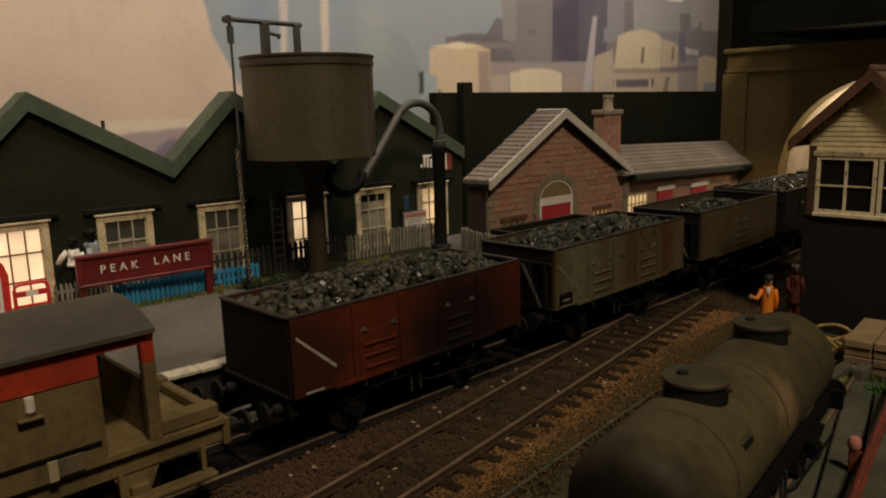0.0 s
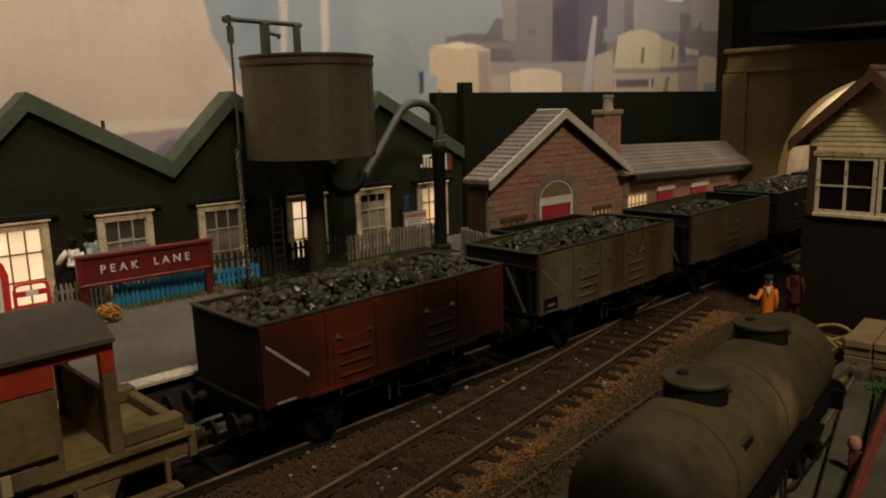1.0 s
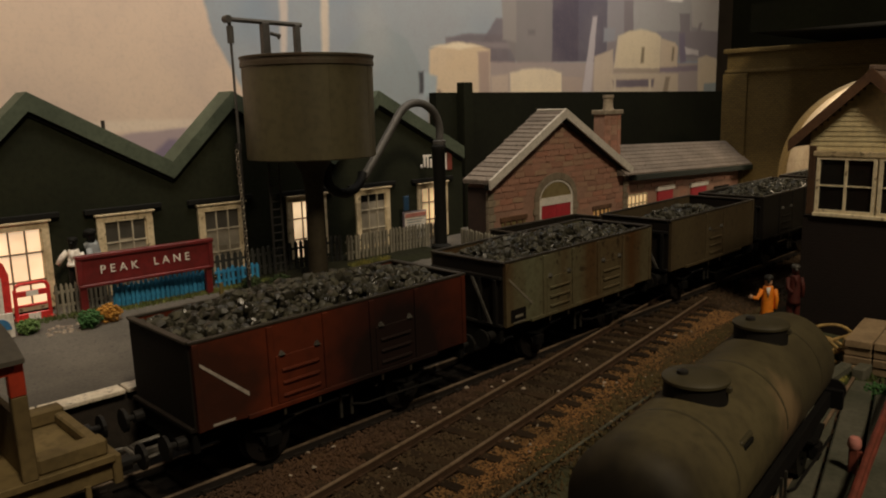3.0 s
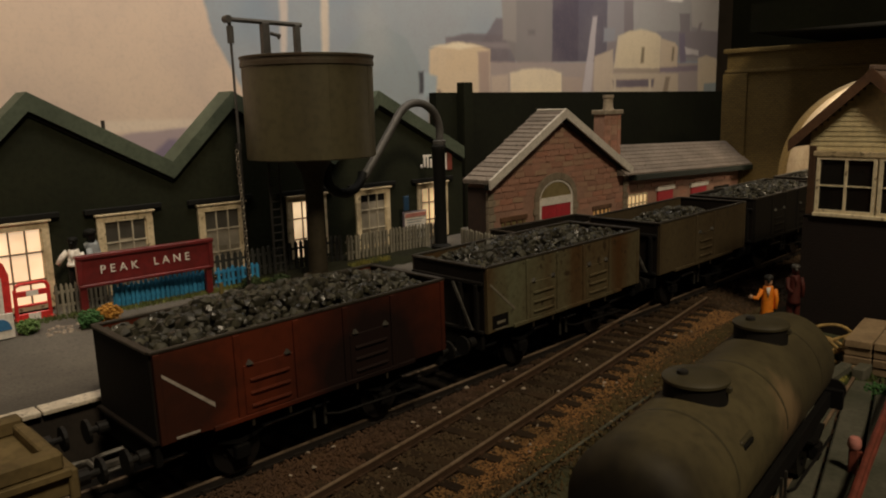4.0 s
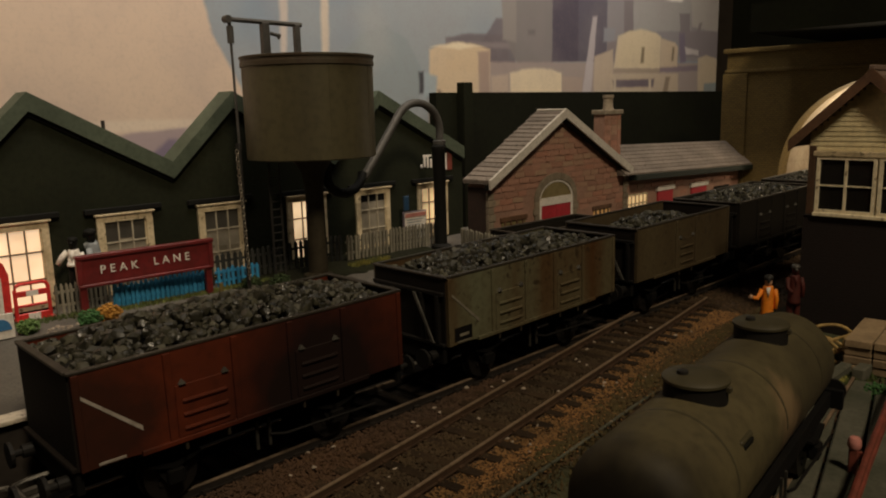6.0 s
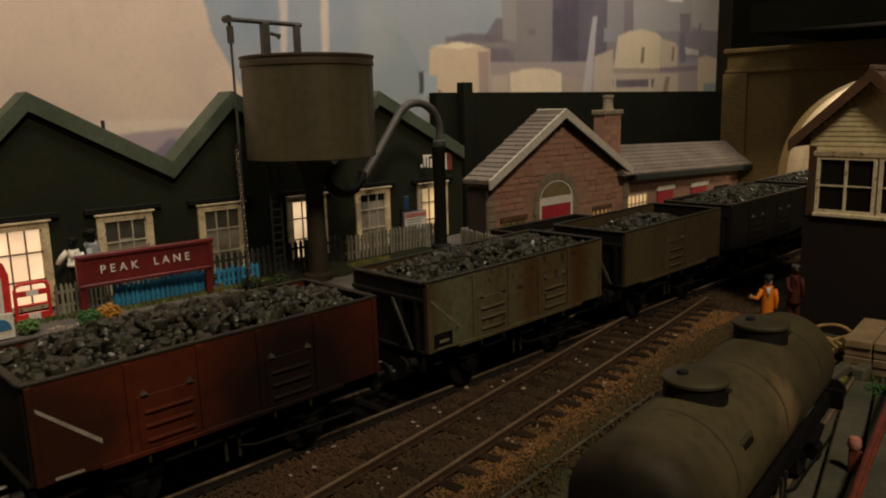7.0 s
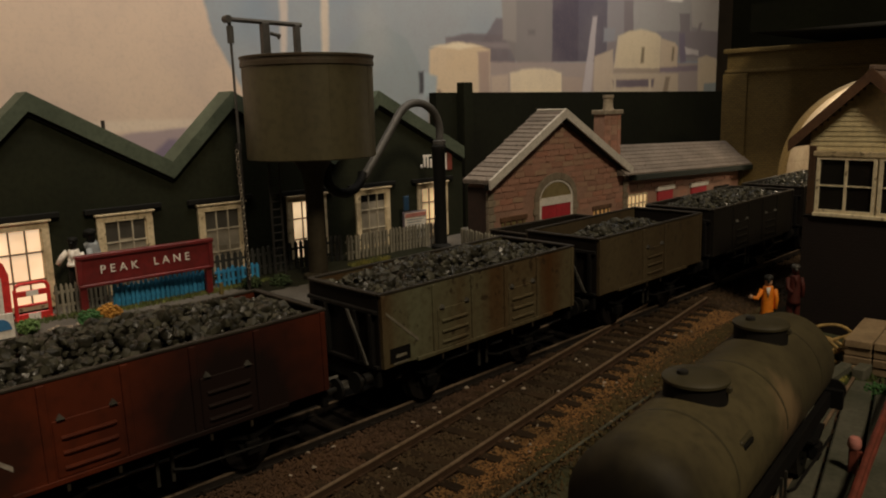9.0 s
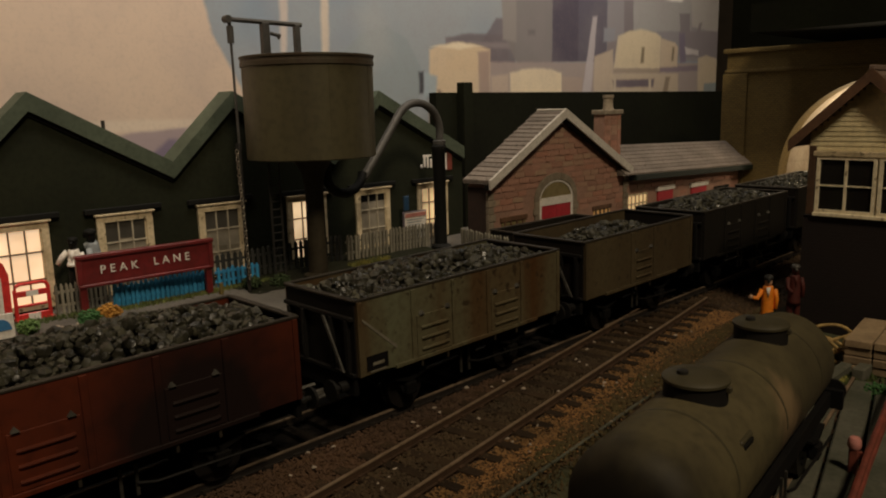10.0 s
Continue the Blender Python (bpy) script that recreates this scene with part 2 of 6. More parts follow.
M = {
    "ballast": shade("ballast", (0.060, 0.038, 0.022), 0.95, 0, (0.13, 0.065, 0.024), 700, 30, 1.0, 0.8, (0.016, 0.013, 0.010)),
    # Near-black sheet colour that carries the water tower's shade.
    "soil": shade("tower_shade_ground", (0.014, 0.014, 0.008), 0.95, 0, (0.022, 0.024, 0.010), 700, 60, 1.0, 0.8, gloss=0.15),
    # Shade under the train, put into ballast, sleeper and rail colours.
    "train_shade": shade("train_shade_ballast", (0.006, 0.005, 0.004), 0.9, 0, (0.010, 0.008, 0.006), 700, 60, 1.0, 0.8, gloss=0.15),
    "sleeper_shaded": shade("train_shade_sleeper", (0.008, 0.006, 0.004), 0.85, 0, (0.012, 0.009, 0.006), 800, 120, 0.8, 0.5, gloss=0.15),
    "rail_shaded": shade("train_shade_rail", (0.016, 0.011, 0.007), 0.7, 0, (0.010, 0.007, 0.005), 800, 120, 0.8),
    "stone": shade("ballast_stone", (0.095, 0.056, 0.026), 0.9, 0, (0.045, 0.030, 0.018), 400, 25, 1.0, 0.4, gloss=0.25),
    "stone_dark": shade("ballast_stone_dark", (0.048, 0.033, 0.018), 0.85, 0, (0.080, 0.052, 0.026), 400, 40, 1.0, 0.4, gloss=0.25),
    "stone_pale": shade("ballast_stone_pale", (0.42, 0.34, 0.26), 0.8, 0, None, 400, 60),
    "sleeper": shade("sleeper", (0.032, 0.020, 0.011), 0.9, 0, (0.065, 0.040, 0.020), 800, 120, 0.8, 0.6, None, 0.4, gloss=0.2),
    "rail": shade("rail_rust", (0.075, 0.040, 0.020), 0.7, 0.1, (0.045, 0.026, 0.015), 900, 150, 0.8, 0.2),
    "rail_top": shade("rail_top", (0.34, 0.25, 0.165), 0.4, 0.35, (0.17, 0.105, 0.06), 700, 120, 0.7),
    "rail_dim": shade("rail_top_dim", (0.23, 0.17, 0.115), 0.5, 0.2, (0.07, 0.05, 0.033), 700, 60, 1.0),
    "tarmac": shade("platform_tarmac", (0.150, 0.134, 0.110), 0.9, 0, (0.078, 0.070, 0.058), 1200, 40, 0.9, 0.5, (0.06, 0.055, 0.05)),
    "edging": shade("platform_edging", (0.78, 0.70, 0.56), 0.8, 0, (0.50, 0.43, 0.34), 900, 120, 0.8, 0.3, (0.16, 0.13, 0.10), 0.25),
    "platform_side": shade("platform_side", (0.030, 0.022, 0.015), 0.9, 0, (0.014, 0.011, 0.008), 600, 90, 0.9, 0.5),
    "grass": shade("grass_tuft", (0.10, 0.12, 0.030), 0.9, 0, (0.06, 0.09, 0.02), 900, 120, 0.9, 0.5),
    "grass_light": shade("light_grass", (0.17, 0.18, 0.045), 0.9, 0, (0.09, 0.12, 0.03), 900, 120, 0.9, 0.5),
    "moss": shade("moss", (0.082, 0.062, 0.019), 0.95, 0, (0.075, 0.046, 0.016), 900, 60, 1.0, 0.8),
    "green_bush": shade("green_leaf", (0.040, 0.125, 0.030), 0.8, 0, (0.03, 0.09, 0.02), 900, 200, 0.9),
    "dull_bush": shade("dull_green_leaf", (0.040, 0.066, 0.018), 0.85, 0, (0.022, 0.036, 0.010), 900, 200, 0.9),
    "pale_bush": shade("pale_green_leaf", (0.13, 0.22, 0.06), 0.8, 0, (0.07, 0.13, 0.03), 900, 200, 0.9),
    "orange_bush": shade("orange_leaf", (0.50, 0.24, 0.035), 0.85, 0, (0.35, 0.17, 0.03), 900, 200, 0.9),
    "yellow_moss": shade("yellow_moss", (0.28, 0.24, 0.05), 0.9, 0, (0.12, 0.13, 0.03), 900, 150, 1.0, 0.5),
    "factory": shade("factory_wall", (0.020, 0.022, 0.011), 0.9, 0, (0.0125, 0.0142, 0.0075), 500, 35, 0.9, 0.25, gloss=0.15),
    "fascia": shade("fascia_green", (0.082, 0.100, 0.066), 0.65, 0, (0.055, 0.068, 0.045), 500, 60, 1.0, 0.15, gloss=0.3),
    "black": shade("black_paint", (0.007, 0.007, 0.0055), 0.7, 0, (0.011, 0.010, 0.008), 600, 80, gloss=0.2),
    "frame": shade("old_cream_paint", (0.74, 0.61, 0.39), 0.7, 0, (0.46, 0.36, 0.21), 700, 180, 0.9, 0.4, (0.10, 0.075, 0.04)),
    "glass_dull": shade("dull_window", (0.34, 0.30, 0.23), 0.4, 0, (0.20, 0.175, 0.13), 150, 90, 1.0),
    "window_glow": glow("lit_window", (1.0, 0.71, 0.44), 0.95),
    "window_glow_dim": glow("lit_window_dim", (1.0, 0.70, 0.36), 0.55),
    "glazing": shade("glazing_bar_paint", (0.20, 0.15, 0.085), 0.7, 0, (0.12, 0.09, 0.05), 700, 180),
    "bar_pale": shade("pale_bar_paint", (0.46, 0.40, 0.29), 0.7, 0, (0.28, 0.24, 0.17), 700, 180),
    "glass_dark": shade("dark_upper_pane", (0.055, 0.050, 0.040), 0.3, 0, (0.10, 0.09, 0.07), 200, 120),
    "glass_dirt": shade("window_grime", (0.13, 0.11, 0.075), 0.8, 0, (0.22, 0.185, 0.13), 300, 150),
    "window_glow_low": glow("lit_window_low", (1.0, 0.70, 0.40), 1.0),
    "window_glow_faint": glow("lit_window_faint", (1.0, 0.62, 0.25), 0.012),
    "fanlight": shade("fanlight_glass", (0.26, 0.21, 0.10), 0.25, 0, (0.18, 0.14, 0.07), 200, 80),
    "gutter_green": shade("gutter_green", (0.008, 0.016, 0.010), 0.6),
    "box_cream_back": shade("box_cream_back", (0.45, 0.36, 0.20), 0.7),
    "poster_red": shade("poster_red", (0.50, 0.20, 0.16), 0.7),
    "flesh": shade("painted_flesh", (0.55, 0.33, 0.20), 0.6),
    "wheel": shade("wheel_steel", (0.010, 0.009, 0.008), 0.5, 0.3, (0.016, 0.012, 0.009), 600, 200),
    "under_worn": shade("underframe_worn", (0.012, 0.011, 0.0095), 0.6, 0.1, (0.006, 0.0052, 0.0045), 600, 120, 1.0, gloss=0.3),
    "steel_dull": shade("dull_steel", (0.20, 0.19, 0.165), 0.45, 0.5, (0.08, 0.075, 0.065), 600, 150, 1.0),
    "stone_rust": shade("rusty_stone", (0.100, 0.052, 0.026), 0.9, 0, (0.055, 0.033, 0.019), 400, 25, 1.0, 0.4),
    "stone_orange": shade("orange_gravel", (0.36, 0.180, 0.062), 0.9, 0, (0.18, 0.105, 0.038), 400, 50, 1.0, 0.4),
    # Sooty brick, darkened further to hold the shade of the eaves.
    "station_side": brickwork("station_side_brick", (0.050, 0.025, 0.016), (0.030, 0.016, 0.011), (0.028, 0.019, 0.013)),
    "maroon": shade("maroon_paint", (0.175, 0.014, 0.014), 0.5, 0, (0.10, 0.010, 0.009), 500, 90, 0.9, 0.15),
    "white": shade("white_paint", (0.82, 0.77, 0.69), 0.6, 0, (0.66, 0.60, 0.52), 800, 150, 0.6),
    "grey_white": shade("grey_figurine", (0.36, 0.38, 0.38), 0.6, 0, (0.24, 0.26, 0.27), 600, 150, 0.8),
    "notice_frame": shade("notice_frame", (0.16, 0.13, 0.16), 0.6, 0, (0.10, 0.08, 0.10), 500, 150),
    "panel_blue": shade("dark_blue_panel", (0.020, 0.060, 0.12), 0.5, 0, (0.012, 0.035, 0.07), 500, 150),
    "fence": shade("weathered_fence", (0.34, 0.31, 0.23), 0.85, 0, (0.19, 0.17, 0.12), 700, 100, 0.9, 0.4, None, 0.45),
    # Fence colour darkened to stand for the water tower's shadow.
    "fence_shaded": shade("shaded_fence", (0.05, 0.05, 0.04), 0.85, 0, None, 700, 100, 0.9, 0.4, None, 0.4),
    "fence_blue": shade("blue_fence", (0.055, 0.40, 0.72), 0.8, 0, (0.032, 0.23, 0.45), 600, 80, 1.0, 0.3, None, 0.4),
    "red": shade("red_plastic", (0.72, 0.04, 0.035), 0.45, 0, (0.52, 0.03, 0.025), 600, 120, 0.7),
    "door_red": shade("door_red", (0.50, 0.03, 0.045), 0.5, 0, (0.38, 0.025, 0.03), 500, 120, 0.7),
    "sign_blue": shade("sign_blue", (0.05, 0.20, 0.42), 0.5),
    "tank": shade("water_tank_paint", (0.092, 0.078, 0.038), 0.5, 0.1, (0.058, 0.047, 0.022), 350, 40, 1.0, 0.12, streak=0.15),
    "rim_olive": shade("rim_olive", (0.058, 0.048, 0.026), 0.55, 0.1, (0.050, 0.026, 0.012), 500, 90, 0.9, 0.2),
    "column": shade("column_paint", (0.046, 0.037, 0.022), 0.7, 0, (0.028, 0.022, 0.013), 500, 80, 1.0, 0.2, gloss=0.2),
    "iron": shade("grey_iron", (0.085, 0.08, 0.07), 0.55, 0.2, (0.05, 0.045, 0.04), 700, 120, 0.9, 0.3),
    "iron_dark": shade("dark_iron", (0.018, 0.017, 0.015), 0.6, 0.2, (0.03, 0.026, 0.02), 700, 120, 0.9, 0.3),
    "chain": shade("chain_steel", (0.35, 0.31, 0.24), 0.35, 0.8, (0.16, 0.13, 0.09), 900, 300),
    "brick": clay("station_brick"),
    "mortar": shade("station_mortar", (0.40, 0.23, 0.165), 0.9, 0, (0.29, 0.17, 0.12), 900, 90, 1.0, 0.6),
    "quoin": shade("pale_quoin", (0.33, 0.27, 0.19), 0.85, 0, (0.24, 0.19, 0.13), 900, 150, 0.9, 0.4, None, 0.3),
    "slate": shade("roof_slate", (0.25, 0.205, 0.168), 0.8, 0, (0.18, 0.147, 0.12), 700, 60, 1.0, 0.4, (0.11, 0.085, 0.065), 0.3, gloss=0.3),
    "barge": shade("pale_bargeboard", (0.62, 0.57, 0.49), 0.7, 0, (0.46, 0.42, 0.36), 700, 120),
    "bridge_brick": brickwork("bridge_brick", (0.22, 0.150, 0.042), (0.155, 0.104, 0.030), (0.08, 0.054, 0.020)),
    "tunnel_lining": shade("pale_tunnel_lining", (0.50, 0.42, 0.31), 0.8, 0, (0.34, 0.27, 0.19), 500, 60, 0.9),
    "dark_board": shade("dark_board", (0.011, 0.012, 0.006), 0.95, 0, (0.007, 0.007, 0.004), 400, 25, 0.9, gloss=0.1),
    "box_brick": brickwork("signal_box_brick", (0.012, 0.005, 0.003), (0.008, 0.0036, 0.0022), (0.006, 0.0035, 0.0025)),
    "box_wood": shade("signal_box_brown", (0.17, 0.085, 0.042), 0.65, 0, (0.085, 0.042, 0.022), 700, 120, 1.0, 0.3),
    "box_cream": shade("signal_box_cream", (0.90, 0.77, 0.45), 0.6, 0, (0.78, 0.64, 0.36), 600, 90, 0.9, 0.2, None, 0.15),
    "box_post": shade("box_post_brown", (0.10, 0.052, 0.024), 0.7, 0, (0.055, 0.028, 0.014), 700, 120, 1.0, 0.3),
    "box_frame": shade("box_frame_paint", (0.92, 0.83, 0.60), 0.55, 0, (0.74, 0.62, 0.40), 700, 160, 0.8, 0.3, (0.22, 0.16, 0.08)),
    "box_roof": shade("signal_box_roof", (0.22, 0.15, 0.11), 0.8, 0, (0.15, 0.10, 0.075), 700, 120, 0.9, 0.3, None, 0.3),
    "box_glass": shade("dark_glass", (0.012, 0.011, 0.010), 0.08, 0, (0.02, 0.018, 0.014), 200, 60),
    "bauxite": stained_or_shaded("bauxite_red", (0.125, 0.021, 0.005), (0.072, 0.013, 0.004), (((0.006, 0.003, 0.0022), (0.021, -0.0112, 0.021), 0.031, 0.014, 0.94), ((0.020, 0.008, 0.004), (-0.034, -0.0112, 0.029), 0.017, 0.010, 0.78)), 30, 0.4),
    "wagon_grey": shade("wagon_grey_green", (0.135, 0.138, 0.080), 0.5, 0, (0.078, 0.034, 0.010), 500, 46, 1.0, 0.2, (0.030, 0.018, 0.009), streak=0.09),
    "wagon_brown": shade("wagon_grey_brown", (0.088, 0.066, 0.032), 0.6, 0, (0.060, 0.040, 0.018), 500, 50, 1.0, 0.2, (0.035, 0.024, 0.013), streak=0.15),
    "wagon_dark": shade("wagon_dark_grey", (0.015, 0.0125, 0.009), 0.7, 0, (0.010, 0.008, 0.006), 500, 42, 1.0, 0.2, gloss=0.25),
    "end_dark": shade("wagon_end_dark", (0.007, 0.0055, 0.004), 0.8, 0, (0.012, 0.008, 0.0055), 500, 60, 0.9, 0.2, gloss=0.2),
    "rim": shade("worn_rim", (0.048, 0.040, 0.028), 0.5, 0.2, (0.022, 0.017, 0.012), 800, 120, 0.9),
    "bunker": shade("sooty_plank", (0.012, 0.010, 0.007), 0.8, 0, (0.018, 0.014, 0.009), 600, 90, 1.0, 0.4, gloss=0.2),
    "stripe": shade("white_stripe", (0.50, 0.45, 0.39), 0.6, 0, (0.16, 0.12, 0.09), 700, 260, 0.9),
    "stripe_dim": shade("grimed_stripe", (0.22, 0.20, 0.15), 0.6, 0, (0.12, 0.10, 0.065), 700, 260, 0.9),
    "under": shade("underframe_black", (0.004, 0.0037, 0.0033), 0.85, 0, (0.007, 0.006, 0.005), 600, 120, 0.9, gloss=0.15),
    "hanger": shade("worn_hanger", (0.075, 0.070, 0.058), 0.5, 0.2, (0.012, 0.011, 0.009), 700, 160, 1.0),
    "coal": broken_coal("coal"),
    "coal_dust": shade("coal_dust", (0.006, 0.0055, 0.0045), 0.8, 0, (0.010, 0.009, 0.007), 500, 150, 1.0, 0.8, gloss=0.2),
    "van_red": shade("van_red", (0.46, 0.040, 0.012), 0.6, 0, (0.26, 0.030, 0.012), 500, 60, 0.9, 0.15),
    "van_pale": shade("van_pale", (0.40, 0.33, 0.20), 0.7, 0, (0.25, 0.20, 0.12), 500, 150),
    "van_khaki": shade("van_khaki", (0.195, 0.142, 0.060), 0.75, 0, (0.105, 0.076, 0.034), 500, 60, 1.0, 0.2, streak=0.4, gloss=0.25),
    "van_roof": shade("van_roof", (0.085, 0.075, 0.058), 0.75, 0, (0.06, 0.052, 0.04), 500, 60, 0.9, 0.2),
    "tanker": shade("tank_wagon_grime", (0.066, 0.055, 0.026), 0.6, 0, (0.038, 0.031, 0.015), 400, 40, 1.0, 0.12, streak=0.5),
    # Rust and pale stain; the third, black one paints shade on the near end.
    "tanker_barrel": stained_or_shaded("tank_barrel", (0.108, 0.088, 0.042), (0.052, 0.042, 0.021), (((0.035, 0.020, 0.010), (0.010, -0.0075, 0.020), 0.013, 0.006, 0.85), ((0.22, 0.150, 0.078), (0.007, -0.0068, 0.0305), 0.0085, 0.003, 0.8), ((0.008, 0.006, 0.004), (-0.054, 0.003, 0.021), 0.027, 0.016, 0.95))),
    # Dome walls turn away from the light; their shade is in this colour.
    "dome_side": shade("shaded_dome_side", (0.007, 0.006, 0.005), 0.75, 0, (0.012, 0.010, 0.007), 500, 120, 0.9, 0.2, gloss=0.2),
    "stain": shade("pale_stain", (0.17, 0.125, 0.075), 0.65, 0, (0.11, 0.088, 0.055), 500, 120, 1.0),
    "orange_coat": shade("orange_coat", (0.90, 0.27, 0.015), 0.6, 0, (0.75, 0.21, 0.01), 500, 200, 0.6),
    "red_coat": shade("dull_red_coat", (0.075, 0.009, 0.004), 0.7, 0, None, 500, 200, 0.6),
    "rope": shade("rope", (0.52, 0.35, 0.12), 0.8, 0, (0.26, 0.17, 0.06), 900, 300, 0.9, 0.6),
    "plank": shade("fresh_plank", (0.42, 0.30, 0.17), 0.75, 0, (0.26, 0.18, 0.10), 800, 120, 0.9, 0.4, None, 0.35),
    "board": shade("grey_board", (0.135, 0.128, 0.092), 0.85, 0, (0.062, 0.066, 0.040), 700, 80, 0.9, 0.5, None, 0.3),
    "earth": shade("earth", (0.060, 0.045, 0.028), 0.95, 0, (0.05, 0.055, 0.02), 700, 50, 1.0, 0.8),
    "pink_red": shade("faded_red_paint", (0.24, 0.055, 0.034), 0.6, 0, (0.11, 0.032, 0.02), 500, 120, 0.9),
    "pink_cap": shade("chipped_pink", (0.62, 0.26, 0.22), 0.6, 0, (0.40, 0.14, 0.10), 500, 200, 0.9),
    "room": shade("room_wall_paint", (0.10, 0.08, 0.06), 0.9, 0, (0.08, 0.065, 0.05), 30, 4),
    "yellow": shade("yellow_paint", (0.16, 0.12, 0.03), 0.7, 0, None, 500, 200),
}


# ---- building blocks, in model millimetres ----
class Shape:
    """Collects boxes, rods and plates in one mesh."""

    def __init__(self):
        self.bm = bmesh.new()

    def _put(self, verts, faces):
        vs = [self.bm.verts.new([c * MM for c in v]) for v in verts]
        for f in faces:
            self.bm.faces.new([vs[i] for i in f])
        return vs

    def box(self, x0, x1, y0, y1, z0, z1, bevel=0.0):
        vs = self._put([(x, y, z) for x in (x0, x1) for y in (y0, y1) for z in (z0, z1)],
                       [(0, 1, 3, 2), (4, 6, 7, 5), (0, 4, 5, 1), (2, 3, 7, 6), (0, 2, 6, 4), (1, 5, 7, 3)])
        if bevel:
            edges = {e for v in vs for e in v.link_edges}
            bmesh.ops.bevel(self.bm, geom=list(edges), offset=bevel * MM, segments=1, affect="EDGES")
        return self

    def prism(self, outline, axis, a, b):
        """A plate with that outline, from a to b along the axis; the outline is in the other two axes, in order."""
        k = "xyz".index(axis)
        n = len(outline)

        def at(u, v, w):
            q = [u, v]
            q.insert(k, w)
            return q
        vs = [at(u, v, a) for u, v in outline] + [at(u, v, b) for u, v in outline]
        faces = [tuple(range(n)), tuple(reversed(range(n, 2 * n)))]
        faces += [(i, i + n, (i + 1) % n + n, (i + 1) % n) for i in range(n)]
        self._put(vs, faces)
        return self

    def rod(self, points, r, seg=8, r_end=None):
        """A round bar through the points."""
        pts = [Vector(q) for q in points]
        rings = []
        for i, q in enumerate(pts):
            d = (pts[min(i + 1, len(pts) - 1)] - pts[max(i - 1, 0)]).normalized()
            side = d.cross(Vector((0, 0, 1)) if abs(d.z) < 0.9 else Vector((1, 0, 0))).normalized()
            up = side.cross(d)
            rr = r if r_end is None else r + (r_end - r) * i / (len(pts) - 1)
            rings.append([q + (side * math.cos(2 * math.pi * j / seg) + up * math.sin(2 * math.pi * j / seg)) * rr for j in range(seg)])
        faces = [(i * seg + j, i * seg + (j + 1) % seg, (i + 1) * seg + (j + 1) % seg, (i + 1) * seg + j)
                 for i in range(len(pts) - 1) for j in range(seg)]
        faces += [tuple(reversed(range(seg))), tuple(range((len(pts) - 1) * seg, len(pts) * seg))]
        self._put([v for ring in rings for v in ring], faces)
        return self

    def lathe(self, profile, cx, cy, seg=48):
        """A turned shape round an upright axis: (radius, height) pairs."""
        n = len(profile)
        vs = [(cx + r * math.cos(2 * math.pi * j / seg), cy + r * math.sin(2 * math.pi * j / seg), z) for j in range(seg) for r, z in profile]
        faces = [(j * n + i, ((j + 1) % seg) * n + i, ((j + 1) % seg) * n + i + 1, j * n + i + 1) for j in range(seg) for i in range(n - 1)]
        faces += [tuple(j * n for j in reversed(range(seg))), tuple(j * n + n - 1 for j in range(seg))]
        self._put(vs, faces)
        return self

    def lump(self, x, y, z, r, rng, squash=0.8):
        """One uneven stone or lump."""
        t = (1 + 5 ** 0.5) / 2
        base = [(-1, t, 0), (1, t, 0), (-1, -t, 0), (1, -t, 0), (0, -1, t), (0, 1, t), (0, -1, -t), (0, 1, -t), (t, 0, -1), (t, 0, 1), (-t, 0, -1), (-t, 0, 1)]
        tri = [(0, 11, 5), (0, 5, 1), (0, 1, 7), (0, 7, 10), (0, 10, 11), (1, 5, 9), (5, 11, 4), (11, 10, 2), (10, 7, 6), (7, 1, 8),
               (3, 9, 4), (3, 4, 2), (3, 2, 6), (3, 6, 8), (3, 8, 9), (4, 9, 5), (2, 4, 11), (6, 2, 10), (8, 6, 7), (9, 8, 1)]
        turn = Euler([rng.uniform(0, 6.28) for _ in range(3)]).to_matrix()
        sx, sy = rng.uniform(0.75, 1.3), rng.uniform(0.75, 1.2)
        vs = []
        for v in base:
            q = turn @ Vector((v[0] * sx, v[1] * sy, v[2])) * (r / 1.9 * rng.uniform(0.84, 1.12))
            vs.append((x + q.x, y + q.y, z + q.z * squash))
        self._put(vs, tri)
        return self

    def mesh(self, name, material, smooth=False):
        bmesh.ops.recalc_face_normals(self.bm, faces=self.bm.faces)
        me = bpy.data.meshes.new(name)
        self.bm.to_mesh(me)
        self.bm.free()
        me.materials.append(material)
        if smooth:
            for f in me.polygons:
                f.use_smooth = True
            me.set_sharp_from_angle(angle=radians(40))
        return me


def part(name, shape, material, parent, label="", smooth=False):
    ob = new(name, shape.mesh(name, material, smooth))
    ob.parent = parent
    return tagged(ob, label)


def alike(name, mesh, parent, x=0, y=0, z=0, turn=0.0):
    """One more piece on a shared mesh."""
    ob = new(name, mesh)
    ob.parent = parent
    ob.matrix_basis = Matrix.Translation((x * MM, y * MM, z * MM)) @ Matrix.Rotation(turn, 4, "Z")
    return ob


def thing(name, label, category, x=0, y=0, z=0, turn=0.0, group="", kind=""):
    """An empty at the thing's base, in model millimetres."""
    ob = new(name)
    ob.empty_display_size = 0.005
    ob.matrix_basis = Matrix.Translation((x * MM, y * MM, z * MM)) @ Matrix.Rotation(turn, 4, "Z")
    return tagged(ob, label, category, group, kind)


def solid(name, shape, material, label, category, group="", kind="", smooth=False):
    return tagged(new(name, shape.mesh(name, material, smooth)), label, category, group, kind)

GRADE = 0.013          # the running line climbs gently away from the viewer
PLAT = 15.0            # platform height over the rails
TRAIN_Y = 166.6        # middle of the running line


def rise(x):
    return GRADE * (x - 150.0)


# ---- setting: room, baseboard, ground ----
s = Shape()
